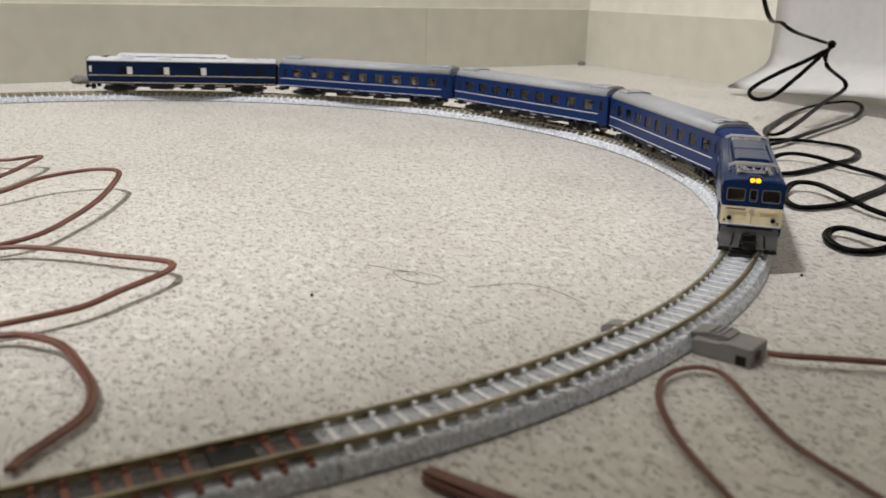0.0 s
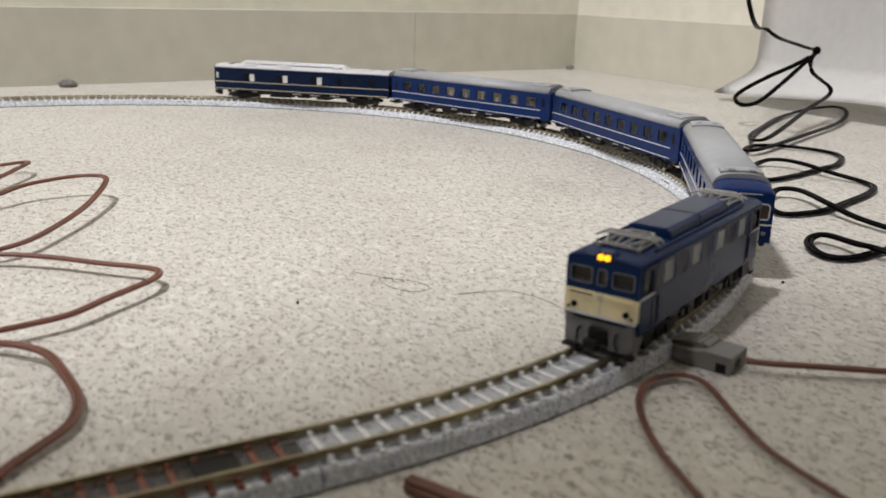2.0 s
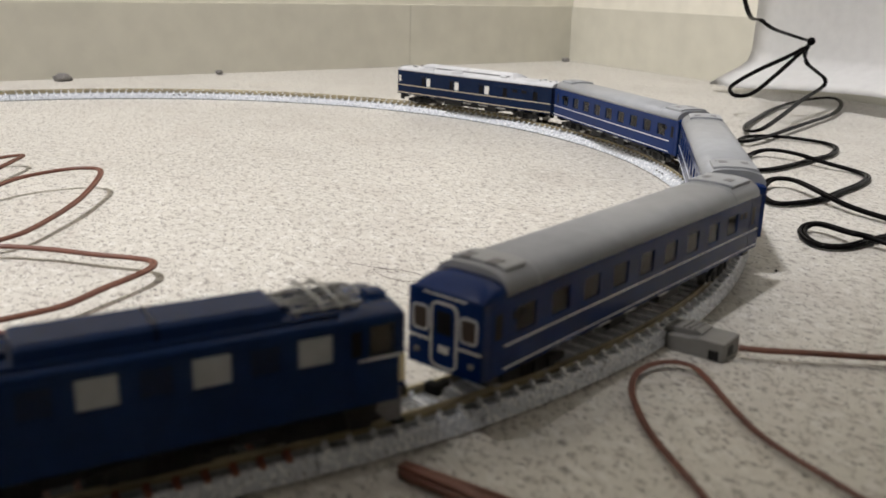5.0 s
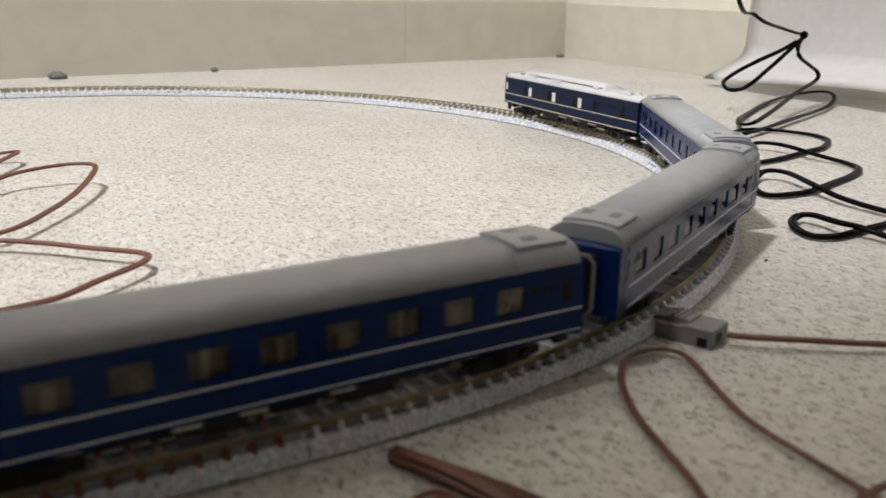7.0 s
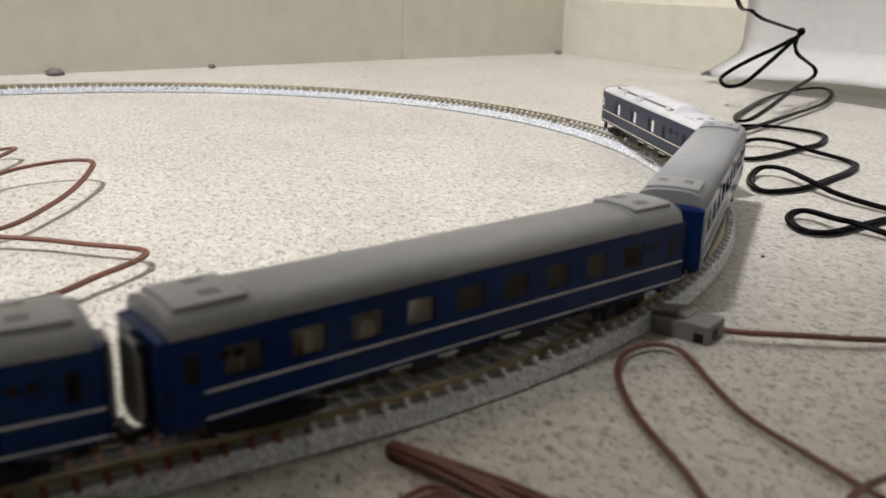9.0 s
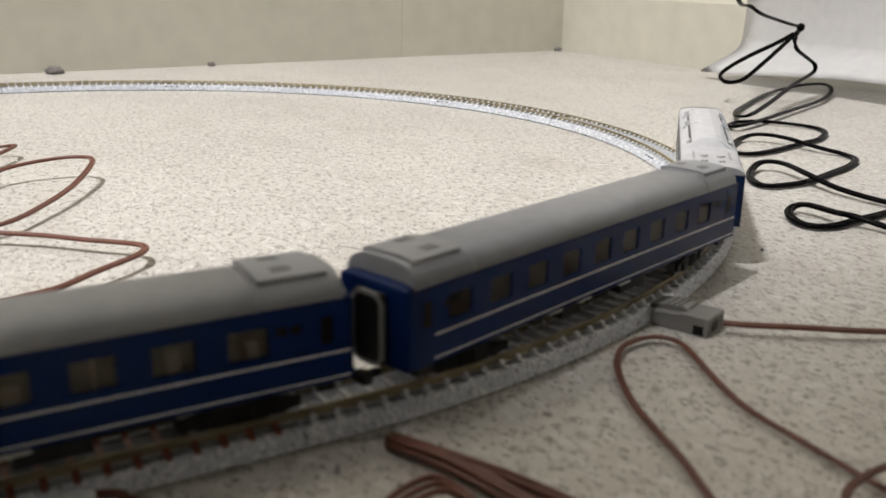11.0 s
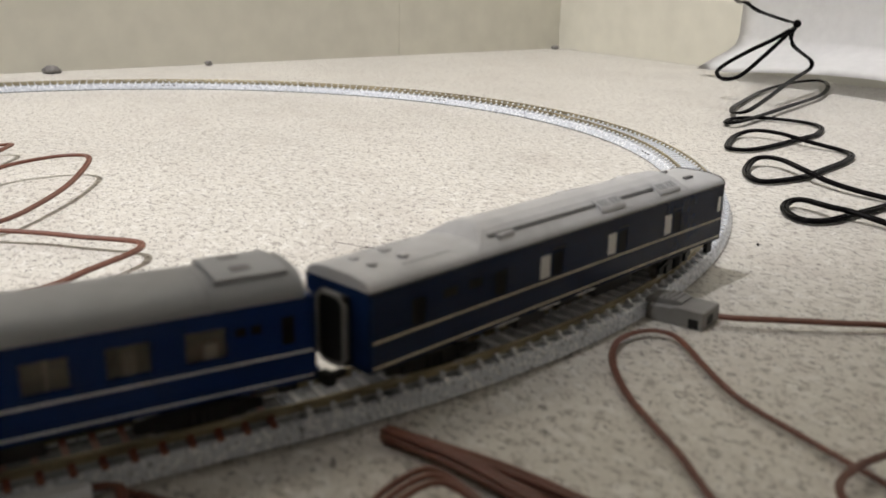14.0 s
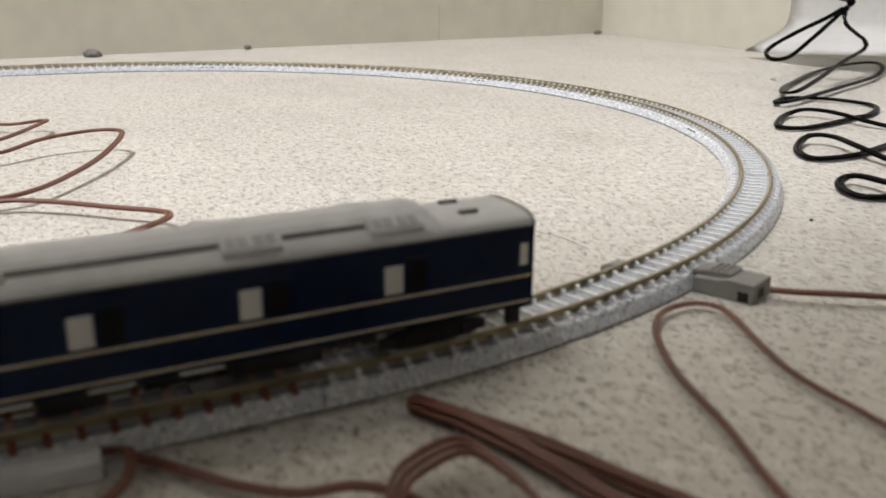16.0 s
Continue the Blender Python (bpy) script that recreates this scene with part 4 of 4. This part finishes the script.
def locomotive():
    """A navy electric locomotive with a cream band across its front."""
    L, w = 89.5, 9.4
    base = empty("locomotive", "navy electric locomotive with cream front band and amber headlights", "locomotive", "train")
    H = L / 2
    lights, darks = (27.2, 9.0, -9.0, -27.2), (18.1, 0.0, -18.1)
    wins = {s: [(x - 3.2, x + 3.2) for x in lights] + [(x - 2.6, x + 2.6) for x in darks] + [(e * 40.0 - 2.2, e * 40.0 + 2.2) for e in (-1, 1)] for s in (-1, 1)}
    part("body", shell(L - 2.4, w, 6.4, 22.61, wins, 16.15, 21.47), NAVY, base, "navy body sides")
    part("roof", prism(roof_profile(w, 22.51, 24.32, flat=0.5), -H + 0.6, H - 0.6, bevel=0.4), NAVY, base, "navy roof", True)
    part("interior", box(-34, 34, -7.0, 7.0, 7.0, 22.04), BLACK, base)
    for s in (-1, 1):
        y = s * (w - 0.35)
        y0, y1 = sorted((s * (w - 0.05), s * (w + 0.14)))
        for x in lights:
            part("window", box(x - 3.2, x + 3.2, y - 0.12, y + 0.12, 16.15, 21.47), WINDOW_GREY, base, "pale grey side window")
        for x in darks:
            lou = part("louvre_panel", box(x - 2.6, x + 2.6, y - 0.12, y + 0.12, 16.15, 21.47), UNDER_GREY, base, "dark louvred vent")
            for q in range(6):
                part("slat", box(x - 2.6, x + 2.6, min(y, y + s * 0.3), max(y, y + s * 0.3), 16.34 + q * 0.9, 16.81 + q * 0.9), NAVY, lou)
        part("gutter", box(-H + 1.5, H - 1.5, y0, y1, 22.23, 22.61), NAVY, base)
        rail = rod((-H + 12, s * 7.4, 24.41), (H - 12, s * 7.4, 24.41), 0.35, 6)
        for q in range(-2, 3):
            rod((q * 12, s * 7.4, 23.18), (q * 12, s * 7.4, 24.41), 0.3, 6, rail)
        part("roof_walkway", rail, NAVY, base)
        for e in (-1, 1):
            pane = part("cab_window", box(e * 40.0 - 2.2, e * 40.0 + 2.2, y - 0.1, y + 0.1, 16.15, 21.47), GLASS, base)
            pane.visible_shadow = False
            part("cab_window_frame", ring(e * 40.0 - 2.2, e * 40.0 + 2.2, 16.15, 21.47, 0.3, y0, y1), UNDER_GREY, base)
            a, b = sorted((e * (H - 1.0), e * (H - 9.5)))
            part("cab_stripe", box(a, b, y0, y1, 15.11, 15.67), LINE_SILVER, base, "pale line under the cab window")
            door = part("cab_door", box(e * 34.9 - 1.9, e * 34.9 + 1.9, y0, y1, 7.0, 21.75), NAVY, base)
            part("door_window", box(e * 34.9 - 1.0, e * 34.9 + 1.0, y0 + 0.03 * s, y1 + 0.03 * s, 16.34, 21.09), WINDOW_DARK, door)
            part("handrail", rod((e * 34.0, s * (w + 0.35), 8.0), (e * 34.0, s * (w + 0.35), 14.25), 0.18, 6), NAVY, base)
            part("step", prism([(e * 34.0, 1.6), (e * 38.0, 1.6), (e * 39.5, 6.5), (e * 33.0, 6.5)], *sorted((s * 7.4, s * 9.0)), "y"), BLACK, base)
    # raised roof housing between the pantographs
    part("roof_housing", prism([(-6.4, 23.75), (6.4, 23.75), (5.6, 26.22), (4.4, 26.79), (-4.4, 26.79), (-5.6, 26.22)], -22.5, 20, bevel=0.5), NAVY, base, "raised navy roof housing")
    part("roof_seam", prism([(-6.5, 23.75), (6.5, 23.75), (5.7, 26.31), (4.45, 26.93), (-4.45, 26.93), (-5.7, 26.31)], -1.6, -0.8), DEEP_NAVY, base)
    for x in (-22.5, 22.5):
        part("roof_box", box(x - 2.0, x + 2.0, -3.0, 3.0, 23.94, 25.65, 0.4), NAVY, base)
    for e in (-1, 1):
        pantograph(base, e * 31.0)
        # cab front with openings for the two windscreens and the door window
        x0, x1 = sorted((e * (H - 1.3), e * H))
        k = box(x0, x1, -9.2, 9.2, 8.85, 9.79)
        box(x0, x1, -9.2, 9.2, 15.39, 17.35, 0, k)
        box(x0, x1, -9.2, 9.2, 20.95, 22.99, 0, k)
        for a, c in ((-9.2, -7.9), (-2.7, -1.0), (1.0, 2.7), (7.9, 9.2)):
            box(x0, x1, a, c, 17.35, 20.95, 0, k)
        part("cab_front", k, NAVY, base, "navy cab front")
        part("cab_brow", prism([(-9.2, 22.89), (9.2, 22.89), (8.2, 23.65), (4, 24.22), (-4, 24.22), (-8.2, 23.65)], x0 - (0.2 if e > 0 else -0.0), x1 + (0 if e > 0 else 0.2), bevel=0.25), NAVY, base)
        xa, xb = sorted((e * (H - 1.2), e * (H + 0.12)))
        part("cream_band", box(xa, xb, -9.3, 9.3, 9.79, 15.39, 0.12), CREAM, base, "cream band across the cab front")
        xc, xd = sorted((e * (H + 0.1), e * (H + 0.35)))
        part("door_seam", box(xc - 0.1, xd - 0.15, -0.15, 0.15, 9.97, 15.29), LINE_GOLD, base)
        xg = e * (H - 0.5)
        for a, c in ((-7.9, -2.7), (2.7, 7.9), (-1.0, 1.0)):
            pane = part("windscreen", box(xg - 0.1, xg + 0.1, a, c, 17.35, 20.95), GLASS, base)
            pane.visible_shadow = False
            part("windscreen_frame", round_frame(a, c, 17.35, 20.95, 0.5, 0.24, xc - 0.15, xd - 0.15), SKIRT_GREY, base)
        part("cab_interior", box(min(e * 37, e * 42), max(e * 37, e * 42), -7.5, 7.5, 8, 21.47), INTERIOR_DARK, base)
        part("console", box(min(e * 42, e * 44.5), max(e * 42, e * 44.5), -7.0, 7.0, 8, 17.48, 0.3), UNDER_GREY, base)
        house = part("headlight_housing", prism([(-2.2, 22.70), (2.2, 22.70), (2.2, 24.6), (1.5, 25.2), (-1.5, 25.2), (-2.2, 24.6)], *sorted((e * (H - 4.0), e * (H - 0.2))), bevel=0.3), NAVY, base, "headlight housing")
        for s in (-1, 1):
            part("headlight", rod((e * (H - 1.5), s * 0.85, 23.95), (e * (H + 0.15), s * 0.85, 23.95), 0.72, 16), AMBER if e > 0 else SKIRT_GREY, house, "glowing amber headlight" if e > 0 else "unlit headlight")
            lampx = e * (H + 0.2)
            part("tail_lamp", rod((e * (H - 0.2), s * 6.6, 11.59), (lampx + e * 0.4, s * 6.6, 11.59), 0.75, 12), WINDOW_DARK, base)
            part("handrail", rod((lampx + e * 0.3, s * 2.0, 14.63), (lampx + e * 0.3, s * 7.8, 14.63), 0.18, 6), CREAM if s > 0 else BLACK, base)
            part("marker_bracket", box(min(lampx, lampx + e * 0.3), max(lampx, lampx + e * 0.3), s * 8.0 - 0.3, s * 8.0 + 0.3, 10.45, 11.11), BLACK, base)
            part("footplate", box(min(e * (H - 2), e * (H + 0.6)), max(e * (H - 2), e * (H + 0.6)), *sorted((s * 5.2, s * 9.0)), 0.6, 1.6, 0.2), BLACK, base)
        part("name_badge", rod((e * H, 0, 14.06), (e * (H + 0.3), 0, 14.06), 0.9, 14), LINE_GOLD, base)
        part("front_handrail", rod((e * (H + 0.35), -9.2, 9.6), (e * (H + 0.35), 9.2, 9.6), 0.25, 8), LINE_SILVER, base, "silver rail under the front")
        part("skirt", prism([(-8.6, 8.8), (8.6, 8.8), (8.8, 3.6), (7.6, 1.8), (2.6, 1.8), (2.6, 4.8), (-2.6, 4.8), (-2.6, 1.8), (-7.6, 1.8), (-8.8, 3.6)], *sorted((e * (H - 1.6), e * (H - 0.3)))), SKIRT_GREY, base, "grey front skirt")
        for s in (-1, 1):
            part("side_skirt", prism([(e * (H - 0.6), 1.8), (e * (H - 0.6), 8.0), (e * (H - 8.0), 6.4), (e * (H - 6.0), 5.0), (e * (H - 3.4), 1.8)], *sorted((s * 8.0, s * 8.9)), "y"), SKIRT_GREY, base)
            part("air_hose", tube(spline([(e * (H - 0.2), s * 4.6, 6.2), (e * (H + 1.0), s * 4.8, 5.6), (e * (H + 1.1), s * 4.9, 4.0), (e * (H + 0.4), s * 5.2, 2.6)], 4), 0.35, 6), BLACK, base)
        coupler(base, e * (H - 0.8), e)
        part("coupler_box", box(min(e * (H - 1), e * (H + 1.2)), max(e * (H - 1), e * (H + 1.2)), -2.2, 2.2, 3.4, 6.8, 0.3), BLACK, base)
    part("chassis", box(-H + 10, H - 10, -6.8, 6.8, 3.4, 6.6), BLACK, base)
    for x, yaw in ((30, -7), (0, 0), (-30, 7)):
        BOGIES.append((base, bogie(base, x, yaw, (-7.5, 7.5), 7.8), x))
    for s in (-1, 1):
        part("air_tank", rod((-20, s * 6.4, 4.2), (-13, s * 6.4, 4.2), 1.5, 14), BLACK, base)
        part("air_tank", rod((13, s * 6.4, 4.2), (20, s * 6.4, 4.2), 1.5, 14), BLACK, base)
    return base


loco = locomotive()
coach_first = coach(True)
coach_second = coach(False)
coach_third = coach(False)
tail = tail_car()
TRAIN = ((loco, -36.6, 0.030), (coach_first, -11.2, 0.047), (coach_second, 17.9, 0.047), (coach_third, 47.0, 0.047), (tail, 75.8, 0.046))

# ---- small things on the floor ----
def dust_lump(x, y, radius, label):
    k = bmesh.new()
    bmesh.ops.create_icosphere(k, subdivisions=3, radius=radius)
    for v in k.verts:
        v.co = v.co * (1 + 0.35 * noise.noise(v.co * 400 + Vector((x * 50, 0, 0))))
        v.co.z = max(0, v.co.z * 0.6 + 0.002)
    ob = tagged(part("dust_lump", k, DUST, None, label, True, 1), category="dust")
    ob.matrix_world = pose(x, y, 0.0)
    return ob


dust_lump(-0.006, 0.396, 0.007, "small grey lump of dust by the wall")
dust_lump(0.128, 0.434, 0.0035, "tiny grey lump of dust by the wall")
dust_lump(0.551, 0.540, 0.0045, "small grey lump of dust in the room corner")


def strand_of_hair(points):
    return tagged(part("hair_strand", tube(spline(points), 0.00007, 5), HAIR, None, "thin dark hair lying on the floor", True, 1), category="hair")


strand_of_hair([(0.0824, -0.1618, 0.0002), (0.0893, -0.1699, 0.0003), (0.0979, -0.1772, 0.0003), (0.1003, -0.1842, 0.0004), (0.0947, -0.1860, 0.0003), (0.0894, -0.1805, 0.0003), (0.0880, -0.1716, 0.0003), (0.0935, -0.1730, 0.0002)])
strand_of_hair([(0.1051, -0.1917, 0.0002), (0.1141, -0.1922, 0.0003), (0.1228, -0.1936, 0.0002), (0.1287, -0.2024, 0.0002), (0.1315, -0.2160, 0.0002)])
rng = random.Random(8)
for x, y in ((0.2118, -0.2111), (0.0591, -0.186)):
    b = bmesh.new()
    bmesh.ops.create_icosphere(b, subdivisions=1, radius=0.00055)
    speck = tagged(part("speck", b, BLACK, None, "tiny black crumb on the floor", True, 1), category="crumb")
    speck.matrix_world = pose(x, y, 0.0004, 0, 0, rng.uniform(0, 360))


def car_pose(start, half, t):
    """A car rides with its two pivots on the track's centre line."""
    a, h = start - SPEED * t, math.degrees(math.asin(half / R))
    p, q = line_at(a - h)[0], line_at(a + h)[0]
    c, d = (p + q) / 2, p - q
    return pose(c.x, c.y, RAIL_TOP, 0, 0, math.degrees(math.atan2(d.y, d.x)))


def motions():
    """The train runs clockwise round the track at an even speed; trucks steer and wheels roll."""
    steps = [i * 0.25 for i in range(65)]
    for car, start, half in TRAIN:
        walk(car, [(t, car_pose(start, half, t)) for t in steps])
        for base, truck, x in BOGIES:
            if base is not car:
                continue
            rows = []
            for t in steps:
                m = car_pose(start, half, t)
                heading = line_at(start - SPEED * t - math.degrees(x * MM / R))[1] - 90
                turn_by = (heading - math.degrees(m.to_euler().z) + 180) % 360 - 180
                rows.append((t, pose(x * MM, 0, 0, 0, 0, turn_by)))
            walk(truck, rows)
    spin = math.degrees(R * radians(SPEED) / 0.0028)
    turns = [i / 15 for i in range(241)]
    for wheel, x in WHEELS:
        walk(wheel, [(t, pose(x, 0, 0.0028) @ Matrix.Rotation(radians(spin * t), 4, "Y")) for t in turns])


motions()
